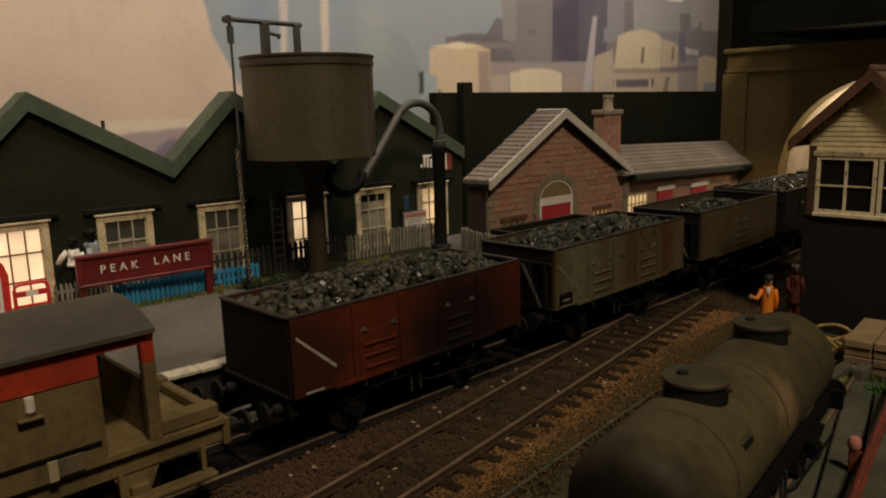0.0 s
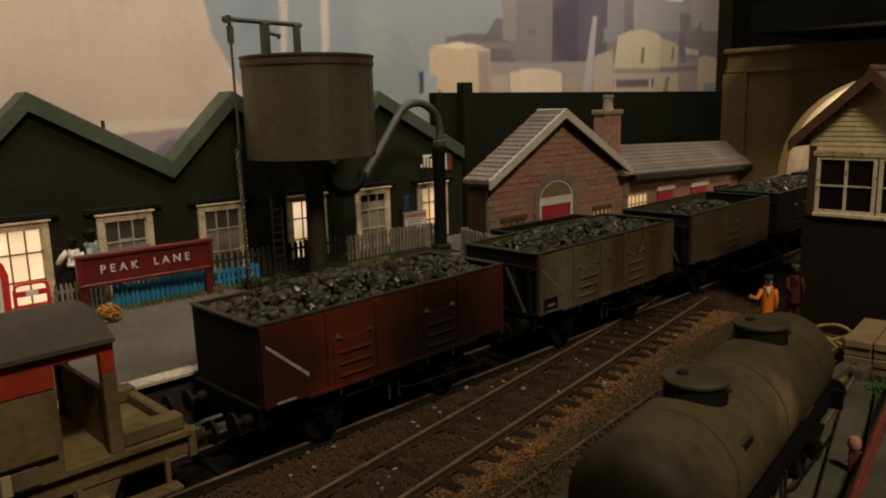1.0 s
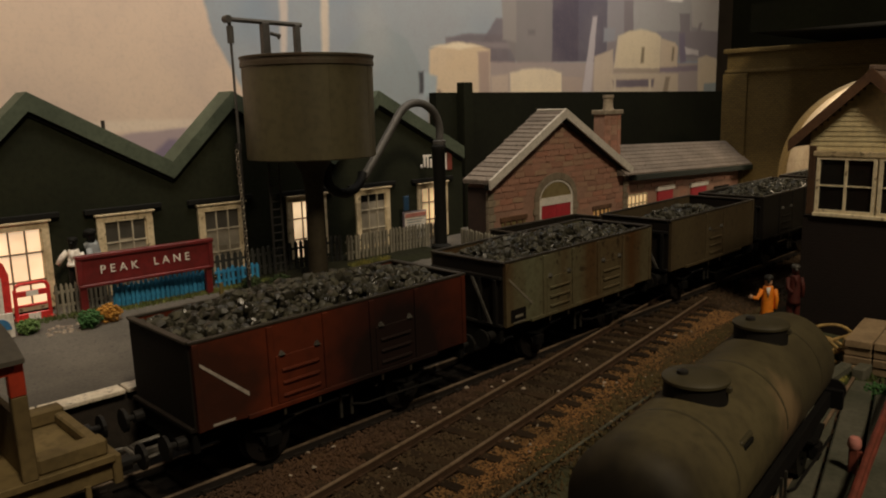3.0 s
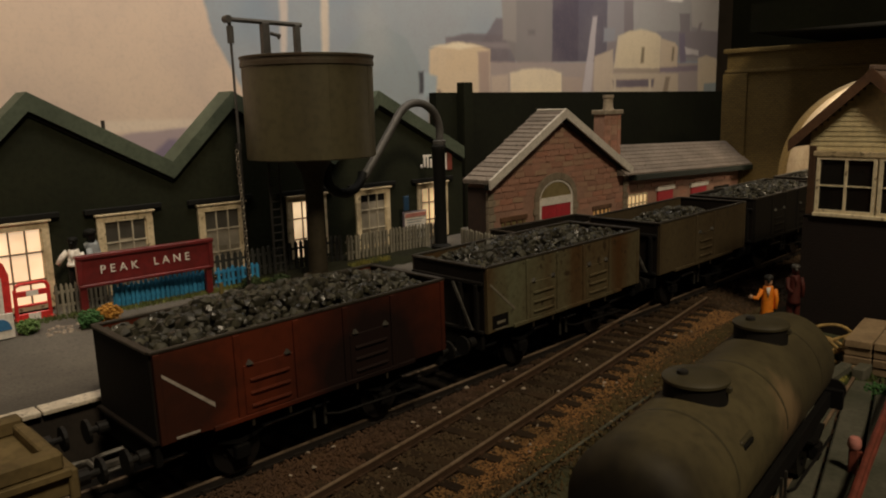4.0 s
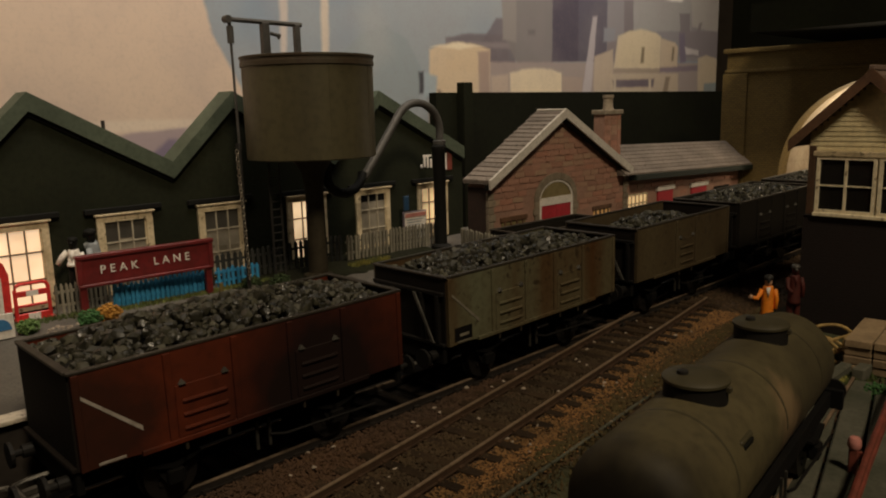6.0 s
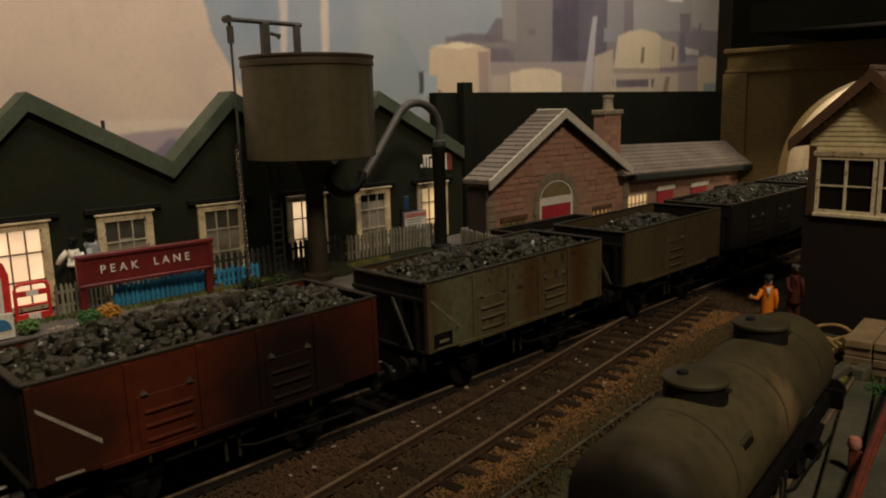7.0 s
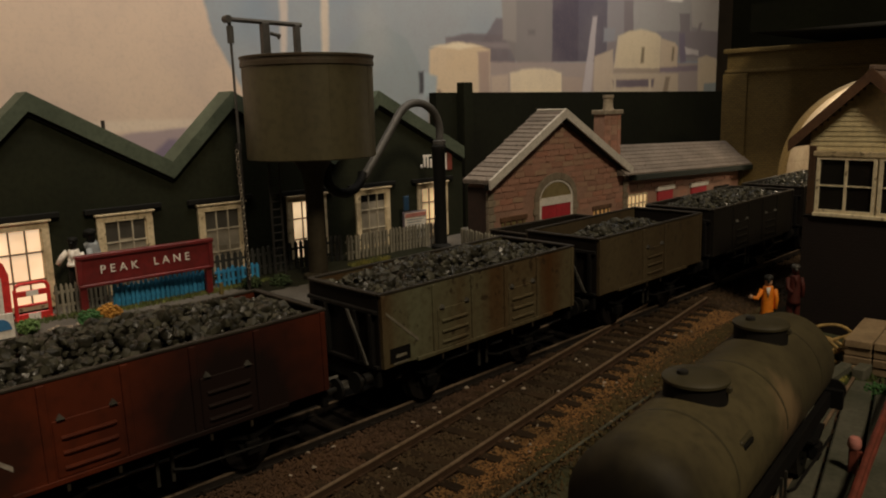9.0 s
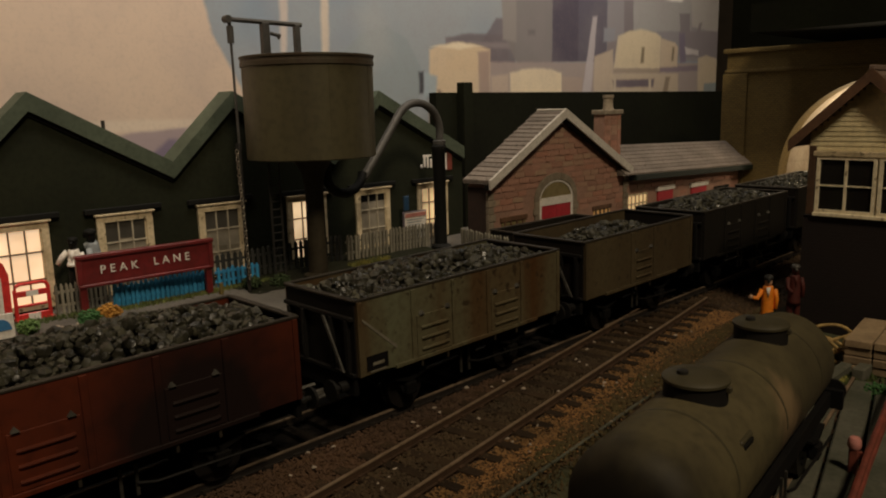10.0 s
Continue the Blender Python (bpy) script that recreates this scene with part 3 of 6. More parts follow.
for a in ((-1500, 1500, -1500, -1480, -900, 1300), (-1500, 1500, 1480, 1500, -900, 1300), (-1500, -1480, -1480, 1480, -900, 1300), (1480, 1500, -1480, 1480, -900, 1300)):
    s.box(*a)
solid("wall_room", s, M["room"], "dim painted walls of the room", "wall", kind="structure")
solid("floor", Shape().box(-1500, 1500, -1500, 1500, -920, -900), M["room"], "dark floor of the room", "floor", kind="structure")
solid("ceiling", Shape().box(-1500, 1500, -1500, 1500, 1300, 1320), M["room"], "dim painted ceiling of the room", "ceiling", kind="structure")


def ground():
    nx, ny = 250, 110
    verts, faces = [], []
    for i in range(nx + 1):
        for j in range(ny + 1):
            x, y = -250 + 950 * i / nx, -60 + 390 * j / ny
            z = -3.3 + rise(x) + 0.5 * noise.noise((x / 14, y / 14, 0)) + 0.35 * noise.noise((x / 3, y / 3, 5))
            if y < 92 + 0.11 * x:
                z -= 1.0
            verts.append((x * MM, y * MM, z * MM))
    for i in range(nx):
        for j in range(ny):
            a = i * (ny + 1) + j
            faces.append((a, a + ny + 1, a + ny + 2, a + 1))
    me = bpy.data.meshes.new("ground")
    me.from_pydata(verts, [], faces)
    for f in me.polygons:
        f.use_smooth = True
    me.materials.append(M["ballast"])
    me.materials.append(M["earth"])
    me.materials.append(M["train_shade"])
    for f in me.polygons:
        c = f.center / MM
        # This band is near black to carry the train's shade.
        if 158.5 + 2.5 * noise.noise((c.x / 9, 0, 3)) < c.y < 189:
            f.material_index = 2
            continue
        f.material_index = 1 if c.y < 91 + 0.11 * c.x + 5 * noise.noise((c.x / 18, c.y / 18, 9)) else 0
    return tagged(new("ground", me), "brown ballast and earth ground of the model", "ground", kind="structure")


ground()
solid("baseboard_table", Shape().box(-260, 710, -70, 340, -40, -9), M["room"], "wooden baseboard carrying the model railway", "baseboard", kind="structure")


# ---- track ----
def track(name, label, x0, x1, mid, slope, count, wood="sleeper", iron="rail", head="rail_top", half=15.5):
    """Straight track: its middle at y = mid + slope * x."""
    a = math.atan(slope)
    th = thing(name, label, "track", 0, mid, 0, a, kind="structure")
    th.rotation_mode = "XYZ"
    th.rotation_euler = (0, -math.atan(GRADE), a)
    th.location.z = rise(0) * MM
    for sgn in (-1, 1):
        web = Shape().box(x0, x1, sgn * 8.6 - 0.28, sgn * 8.6 + 0.28, -1.9, -0.5).box(x0, x1, sgn * 8.6 - 0.75, sgn * 8.6 + 0.75, -2.2, -1.9)
        r = part("rail", web, M[iron], th)
        part("rail_head", Shape().box(x0, x1, sgn * 8.6 - 0.45, sgn * 8.6 + 0.45, -0.5, 0, 0.12), M[head], r, "worn rail head")
    sl = Shape().box(-1.6, 1.6, -half, half, -3.8, -1.9, 0.2).mesh("sleeper", M[wood])
    ch = Shape()
    for sgn in (-1, 1):
        for k in (-1, 1):
            ch.box(-0.9, 0.9, sgn * 8.6 + k * 1.0 - 0.5, sgn * 8.6 + k * 1.0 + 0.5, -2.3, -1.5)
    chm = ch.mesh("rail_chair", M[iron])
    rng = random.Random(5)
    for i in range(count):
        x = x0 + (i + 0.5) * (x1 - x0) / count
        t = alike("sleeper", sl, th, x + rng.uniform(-0.3, 0.3), rng.uniform(-0.4, 0.4), rng.uniform(-0.25, 0.1), rng.uniform(-0.03, 0.03))
        alike("rail_chair", chm, t)
    return th


# Main line takes the darkened colours and dimmer heads in place of train shade.
track("track_main", "running line of rusty rails on dark sleepers", -245, 690, TRAIN_Y, 0.0, 113, "sleeper_shaded", "rail_shaded", "rail_dim", 10.0)
track("track_loop", "converging line with worn rails on dark sleepers", -40, 300, 113.0, 0.148, 41)


# ---- platform ----
def platform():
    th = thing("platform", "tarmac station platform with pale edging slabs", "platform", 0, 189, 0, kind="structure")
    part("surface", Shape().box(-250, 640, 5.0, 141, PLAT - 1.2, PLAT - 0.2), M["tarmac"], th)
    part("face", Shape().box(-250, 640, 2.0, 141, -4, PLAT - 1.3), M["platform_side"], th, "grimy dark platform face")
    slab = Shape().box(-9.8, 9.8, 0, 5.2, PLAT - 1.3, PLAT, 0.25).mesh("edging_slab", M["edging"])
    for i in range(44):
        alike("edging_slab", slab, th, -240 + 20 * i, random.uniform(-0.25, 0.25), random.uniform(-0.12, 0.12), random.uniform(-0.006, 0.006))


platform()


# ---- backscene: one printed board behind everything ----
def printed_picture():
    """A soft photographic print: a hazy sky with areas of ink laid over it, each a convex patch with a blurred edge."""
    m = bpy.data.materials.new("backscene_print")
    m.use_nodes = True
    nt = m.node_tree
    b = nt.nodes["Principled BSDF"]
    b.inputs["Roughness"].default_value, b.inputs["Specular IOR Level"].default_value = 0.8, 0.2

    def math_node(op, x, y):
        n = nt.nodes.new("ShaderNodeMath")
        n.operation = op
        for s, v in zip(n.inputs, (x, y)):
            if isinstance(v, float):
                s.default_value = v
            else:
                nt.links.new(v, s)
        return n.outputs[0]

    def mixed(fac, x, y):
        n = nt.nodes.new("ShaderNodeMix")
        n.data_type = "RGBA"
        for s, v in ((n.inputs[0], fac), (n.inputs[6], x), (n.inputs[7], y)):
            if isinstance(v, tuple):
                s.default_value = (*v, 1)
            else:
                nt.links.new(v, s)
        return n.outputs[2]

    def noisy(scale, detail=3.0):
        n = nt.nodes.new("ShaderNodeTexNoise")
        n.inputs["Scale"].default_value, n.inputs["Detail"].default_value = scale, detail
        nt.links.new(co.outputs["Object"], n.inputs["Vector"])
        return n

    def span(src, lo, hi, c, d):
        n = nt.nodes.new("ShaderNodeMapRange")
        n.interpolation_type = "SMOOTHSTEP"
        for k, v in ((1, lo), (2, hi), (3, c), (4, d)):
            n.inputs[k].default_value = v
        nt.links.new(src, n.inputs[0])
        return n.outputs[0]

    co = nt.nodes.new("ShaderNodeTexCoord")
    wob = nt.nodes.new("ShaderNodeVectorMath")
    wob.operation = "MULTIPLY_ADD"
    wob.inputs[1].default_value = (0.0014, 0, 0.0014)
    nt.links.new(noisy(160).outputs["Color"], wob.inputs[0])
    nt.links.new(co.outputs["Object"], wob.inputs[2])
    state = [mixed(span(noisy(11).outputs["Fac"], 0.35, 0.65, 0.0, 1.0), (0.215, 0.272, 0.345), (0.30, 0.33, 0.36))]

    def ink(outline, rgb, soft=1.3, strength=0.93):
        pts = [Vector(((x + 0.7) * MM, (z + 0.7) * MM)) for x, z in outline]
        if sum(p.x * q.y - q.x * p.y for p, q in zip(pts, pts[1:] + pts[:1])) < 0:
            pts.reverse()
        far = None
        for p, q in zip(pts, pts[1:] + pts[:1]):
            e = (q - p).normalized()
            dot = nt.nodes.new("ShaderNodeVectorMath")
            dot.operation = "DOT_PRODUCT"
            dot.inputs[1].default_value = (e.y, 0, -e.x)
            nt.links.new(wob.outputs[0], dot.inputs[0])
            side = math_node("SUBTRACT", dot.outputs["Value"], e.y * p.x - e.x * p.y)
            far = side if far is None else math_node("MAXIMUM", far, side)
        state[0] = mixed(span(far, soft * MM, -soft * MM, 0.0, strength), state[0], rgb)

    ink([(-70, 330), (163, 330), (164, 140), (-70, 140)], (0.64, 0.49, 0.38))
    ink([(-70, 141), (164, 141), (170, 115), (-70, 115)], (0.64, 0.49, 0.38))
    ink([(-70, 116), (170, 116), (183, 92), (190, 60), (-70, 60)], (0.64, 0.49, 0.38))
    ink([(237.4, 109.7), (252.3, 121.3), (267.6, 126.3), (283.1, 119.8), (292.8, 105.2), (289.7, 80.8), (235.7, 81.9)], (0.259, 0.303, 0.326))
    ink([(252, 131), (262, 136), (270, 128), (272, 112), (258, 104), (250, 114)], (0.36, 0.37, 0.38), 7.0, 0.55)
    ink([(204.6, 135.5), (209.2, 135.9), (206.6, 107.5), (203.5, 107.4)], (0.578, 0.497, 0.445))
    ink([(227.9, 137.3), (232.6, 137.7), (231.1, 108.2), (227.0, 108.0)], (0.62, 0.524, 0.432))
    ink([(341.0, 133.5), (355.0, 135.0), (366.0, 147.0), (366.0, 104.0), (341.0, 104.0)], (0.150, 0.130, 0.152))
    ink([(312.3, 122.1), (330.2, 125.2), (372.9, 126.0), (372.9, 104.0), (312.2, 104.0)], (0.152, 0.130, 0.148))
    ink([(313.0, 120.4), (372.9, 121.4), (372.9, 118.0), (313.0, 117.6)], (0.23, 0.20, 0.21))
    ink([(360.6, 146.1), (412.0, 152.0), (411.0, 108.0), (374.8, 108.0), (364.0, 123.0)], (0.203, 0.185, 0.186))
    ink([(360.6, 146.1), (374.0, 148.0), (373.6, 122.0), (361.0, 123.0)], (0.265, 0.245, 0.235))
    ink([(385.0, 130.0), (392.0, 130.3), (392.0, 127.0), (385.0, 126.8)], (0.15, 0.135, 0.145))
    ink([(410.4, 151.0), (472.2, 156.0), (473.0, 112.0), (409.5, 111.0)], (0.100, 0.086, 0.118))
    ink([(410.4, 151.0), (438.0, 153.0), (438.0, 112.0), (409.5, 111.0)], (0.085, 0.072, 0.102))
    ink([(472.2, 156.0), (642.1, 169.9), (642.1, 117.0), (472.0, 112.0)], (0.262, 0.245, 0.262))
    ink([(493.0, 156.2), (505.2, 157.1), (506.1, 132.0), (493.5, 132.0)], (0.185, 0.162, 0.178))
    ink([(505.2, 157.1), (589.4, 163.5), (591.2, 139.3), (506.1, 135.1)], (0.345, 0.338, 0.335))
    ink([(552.0, 160.0), (560.0, 163.0), (579.4, 164.5), (575.0, 160.5)], (0.72, 0.70, 0.68))
    ink([(589.4, 163.5), (640.0, 167.5), (640.0, 139.9), (592.6, 142.7)], (0.40, 0.375, 0.36))
    ink([(571.9, 151.9), (588.5, 153.0), (590.0, 131.1), (575.0, 130.5)], (0.205, 0.185, 0.205))
    ink([(604.0, 146.0), (609.0, 147.0), (603.0, 128.0), (597.0, 128.0)], (0.215, 0.19, 0.205))
    ink([(572.0, 138.3), (640.0, 141.6), (640.0, 119.2), (572.4, 119.1)], (0.225, 0.200, 0.222))
    ink([(468.5, 135.4), (482.9, 136.1), (480.5, 126.7), (467.5, 126.1)], (0.25, 0.265, 0.305))
    ink([(473.0, 126.0), (506.0, 131.0), (506.0, 112.0), (470.0, 112.0)], (0.22, 0.19, 0.20))
    ink([(348.6, 109.5), (645.0, 115.4), (643.2, 88.7), (348.3, 90.9)], (0.343, 0.283, 0.265))
    ink([(299.6, 115.1), (308.4, 117.8), (322.9, 120.0), (338.5, 119.0), (349.3, 116.8), (348.8, 66.0), (297.8, 68.1)], (0.62, 0.478, 0.323))
    ink([(338.9, 115.1), (348.8, 116.1), (348.3, 66.0), (339.8, 66.3)], (0.343, 0.256, 0.222))
    ink([(300.5, 116.3), (322.9, 120.0), (348.3, 117.4), (346.7, 114.7), (322.8, 115.9), (301.2, 112.7)], (0.755, 0.654, 0.49))
    ink([(367.7, 103.2), (379.6, 105.7), (393.6, 106.7), (408.2, 106.2), (419.7, 103.9), (419.8, 89.1), (367.5, 89.5)], (0.735, 0.615, 0.440))
    ink([(350.5, 101.3), (366.1, 102.5), (365.9, 90.2), (350.3, 90.3)], (0.488, 0.387, 0.312))
    ink([(420.3, 102.0), (442.6, 101.1), (442.8, 89.8), (420.4, 89.9)], (0.395, 0.312, 0.265))
    ink([(442.8, 89.8), (454.4, 142.1), (459.7, 142.8), (453.4, 89.7)], (0.463, 0.422, 0.445))
    ink([(456.9, 115.8), (479.7, 121.2), (480.7, 89.5), (456.1, 89.7)], (0.488, 0.399, 0.312))
    ink([(480.9, 107.8), (485.9, 130.8), (499.0, 134.6), (516.5, 137.1), (536.5, 135.6), (544.9, 132.7), (544.5, 108.9)], (0.640, 0.535, 0.372))
    ink([(544.9, 131.8), (566.5, 129.3), (571.1, 126.0), (570.4, 108.5), (544.5, 108.1)], (0.545, 0.440, 0.325))
    ink([(517.8, 124.1), (521.8, 124.2), (520.7, 112.7), (516.0, 112.6)], (0.196, 0.155, 0.1))
    ink([(562.3, 125.7), (565.8, 125.8), (564.7, 115.4), (561.2, 115.3)], (0.196, 0.155, 0.1))
    ink([(480.9, 107.8), (546.2, 109.0), (544.7, 105.5), (481.0, 104.7)], (0.343, 0.283, 0.222))
    ink([(544.5, 109.8), (605.2, 112.7), (605.6, 108.2), (544.6, 106.4)], (0.211, 0.169, 0.21))
    ink([(476.7, 104.6), (572.4, 105.9), (573.4, 89.0), (477.1, 89.6)], (0.5, 0.41, 0.312))
    ink([(479.7, 99.9), (536.6, 101.2), (535.2, 95.2), (481.2, 94.7)], (0.12, 0.097, 0.129))
    ink([(481.1, 100.7), (484.0, 100.7), (484.3, 89.5), (481.4, 89.5)], (0.551, 0.471, 0.359))
    ink([(528.4, 101.1), (531.7, 101.1), (532.2, 89.3), (529.0, 89.3)], (0.551, 0.471, 0.359))
    ink([(572.2, 136.5), (581.1, 137.8), (584.4, 115.0), (575.4, 113.9)], (0.182, 0.155, 0.219))
    ink([(581.8, 126.4), (604.3, 124.5), (604.6, 120.9), (584.0, 121.2)], (0.551, 0.51, 0.513))
    ink([(553.3, 103.0), (560.2, 103.1), (555.8, 89.1), (548.9, 89.2)], (0.242, 0.19, 0.136))
    ink([(603.9, 118.1), (618.2, 121.3), (640.6, 118.2), (641.2, 88.7), (605.1, 88.9)], (0.525, 0.434, 0.323))
    ink([(616.1, 98.1), (638.2, 99.2), (639.1, 88.7), (614.9, 88.8)], (0.234, 0.283, 0.305))
    ink([(291.0, 102.7), (294.9, 103.4), (294.4, 91.2), (291.0, 91.2)], (0.036, 0.035, 0.043))
    ink([(295.3, 102.8), (305.1, 100.5), (303.8, 88.0), (294.7, 89.3)], (0.323, 0.387, 0.432))
    ink([(300.9, 93.0), (306.7, 93.0), (323.1, 78.4), (318.8, 73.1), (311.7, 83.5)], (0.12, 0.087, 0.095))
    ink([(119.9, 74.3), (134.0, 76.7), (164.5, 78.1), (165.6, 58.5), (120.9, 61.8)], (0.343, 0.274, 0.294))
    ink([(135.8, 65.9), (145.8, 72.9), (157.3, 71.5), (152.3, 59.5), (135.3, 60.7)], (0.182, 0.148, 0.219))
    ink([(103.4, 81.3), (122.9, 81.2), (170.4, 82.8), (170.5, 77.9), (127.0, 76.5), (103.0, 77.0)], (0.678, 0.565, 0.458))
    # blotches and faint grain of the paper
    out = mixed(span(noisy(26, 6.0).outputs["Fac"], 0.4, 0.75, 0.0, 0.26), state[0], (0.30, 0.26, 0.27))
    out = mixed(span(noisy(120, 4.0).outputs["Fac"], 0.45, 0.8, 0.0, 0.10), out, (0.20, 0.18, 0.19))
    out = mixed(span(noisy(600, 2.0).outputs["Fac"], 0.45, 0.75, 0.0, 0.10), out, (0.22, 0.19, 0.17))
    nt.links.new(out, b.inputs["Base Color"])
    return m


tagged(new("backscene_board", Shape().box(-90, 637, 317, 321, 60, 330).mesh("backscene_board", printed_picture())),
       "printed photographic backscene of a power station", "backscene", kind="structure")
solid("dark_retaining_wall", Shape().box(298, 640, 311, 316.5, 10, 91.5), M["dark_board"], "dark green board under the backscene", "wall", kind="structure")



solid("dark_post", Shape().box(314, 321.5, 305, 310.9, PLAT - 1, 97, 0.4), M["dark_board"], "dark square post at the end of the factory", "post")


# ---- factory front ----
def factory():
    y = 292.0
    th = thing("factory", "dark green factory front with saw-tooth roofline", "factory", 0, y, 0)
    prof = [(-100, PLAT), (-100, 80), (-72, 92), (-21, 65), (6, 92), (57, 65), (84, 92), (134, 65), (162, 92), (212, 65), (240, 92), (298, 62.5), (298, PLAT)]
    part("wall", Shape().prism([(a, b - 5 if 0 < i < 12 else b) for i, (a, b) in enumerate(prof)], "y", 0, 8.5), M["factory"], th)
    for i in range(1, 11):
        (xa, za), (xb, zb) = prof[i], prof[i + 1]
        k = 0.03 * (-1) ** i
        part("fascia", Shape().prism([(xa, za), (xb, zb), (xb, zb - 6.6), (xa, za - 6.6)], "y", -2.2 + k, 9.5 + k), M["fascia"], th, "grey-green sloping fascia board")
        part("gutter", Shape().prism([(xa, za - 6.6), (xb, zb - 6.6), (xb, zb - 8.0), (xa, za - 8.0)], "y", -0.9 + k, 0.5), M["black"], th, "black strip under the fascia")
    part("vent", Shape().rod([(109, -1, 78.5), (109, -1, 81.5)], 0.7), M["iron_dark"], th)
    lit = {1: "window_glow", 4: "window_glow_low", 6: "window_glow_dim"}
    for n, x in enumerate((24, 65.2, 103, 143.2, 185.5, 224, 264.4)):
        w, z0, z1 = 21.2, PLAT + 1, 47.2 - 0.012 * (x - 100)
        wd = part("window", Shape().prism([(x, z0), (x + w, z0), (x + w, z1 - 0.8), (x, z1 - 0.8), (x, z0 + 0.01), (x + 2.5, z0 + 2), (x + 2.5, z1 - 3.2), (x + w - 2.5, z1 - 3.2), (x + w - 2.5, z0 + 2), (x + 2.5, z0 + 1.99)], "y", -1.2, 0.5), M["frame"], th, "old cream sash window frame")
        part("window_head", Shape().box(x - 0.8, x + w + 0.8, -1.9, 0.5, z1 - 0.8, z1, 0.15), M["frame"], wd)
        part("sash", Shape().box(x + 2.5, x + 3.1, -0.7, 0.5, z0 + 2, z1 - 3.2), M["frame"], wd)
        part("sash", Shape().box(x + w - 3.1, x + w - 2.5, -0.7, 0.5, z0 + 2, z1 - 3.2), M["frame"], wd)
        part("pane", Shape().box(x + 2.4, x + w - 2.4, -0.3, 0.3, z0 + 1, z1 - 2), M[lit.get(n, "glass_dull")], wd, "glowing pane" if n in lit else "dull unlit pane")
        for k in (1, 2):
            u = x + 2.6 + (w - 5.2) * k / 3
            part("glazing_bar", Shape().box(u - 0.28, u + 0.28, -0.8, 0, z0 + 1.5, z1 - 3), M["glazing" if n in lit else "bar_pale"], wd)
            v = z0 + (z1 - z0 - 2) * k / 3 + 0.6
            part("glazing_bar", Shape().box(x + 2.6, x + w - 2.6, -0.82, 0, v - 0.3, v + 0.3), M["glazing" if n in lit else "bar_pale"], wd)
        if n == 5:
            for k in range(3):
                u = x + 2.6 + (w - 5.2) * (k + 0.5) / 3
                part("broken_pane", Shape().box(u - 2.1, u + 2.1, -0.4, 0, z1 - 6.6, z1 - 3.4), M["black"], wd, "missing pane")
        elif n not in lit:
            for k in range(3):
                u = x + 2.6 + (w - 5.2) * (k + 0.5) / 3
                part("upper_pane", Shape().box(u - 2.35, u + 2.35, -0.42, -0.3, z1 - 10.6 + random.uniform(-0.5, 0.8), z1 - 3.2), M["glass_dark"], wd, "dark upper pane")
                v = z0 + 14 + random.uniform(-3, 1)
                part("pane_dirt", Shape().box(u - 2.1, u + random.uniform(0.5, 2.1), -0.42, -0.3, v - random.uniform(1.0, 2.4), v), M["glass_dirt"], wd, "grime on the glass")
        part("lintel", Shape().box(x - 4, x + w + 4, -1.6, 0.5, z1 + 0.2, z1 + 2.2, 0.2), M["black"], th)
    return th


factory()


# ---- station building ----
def tilt_mesh(ob, x0, k):
    """The wing settles a little towards its far end."""
    for v in ob.data.vertices:
        v.co.z -= k * (v.co.x - x0 * MM)


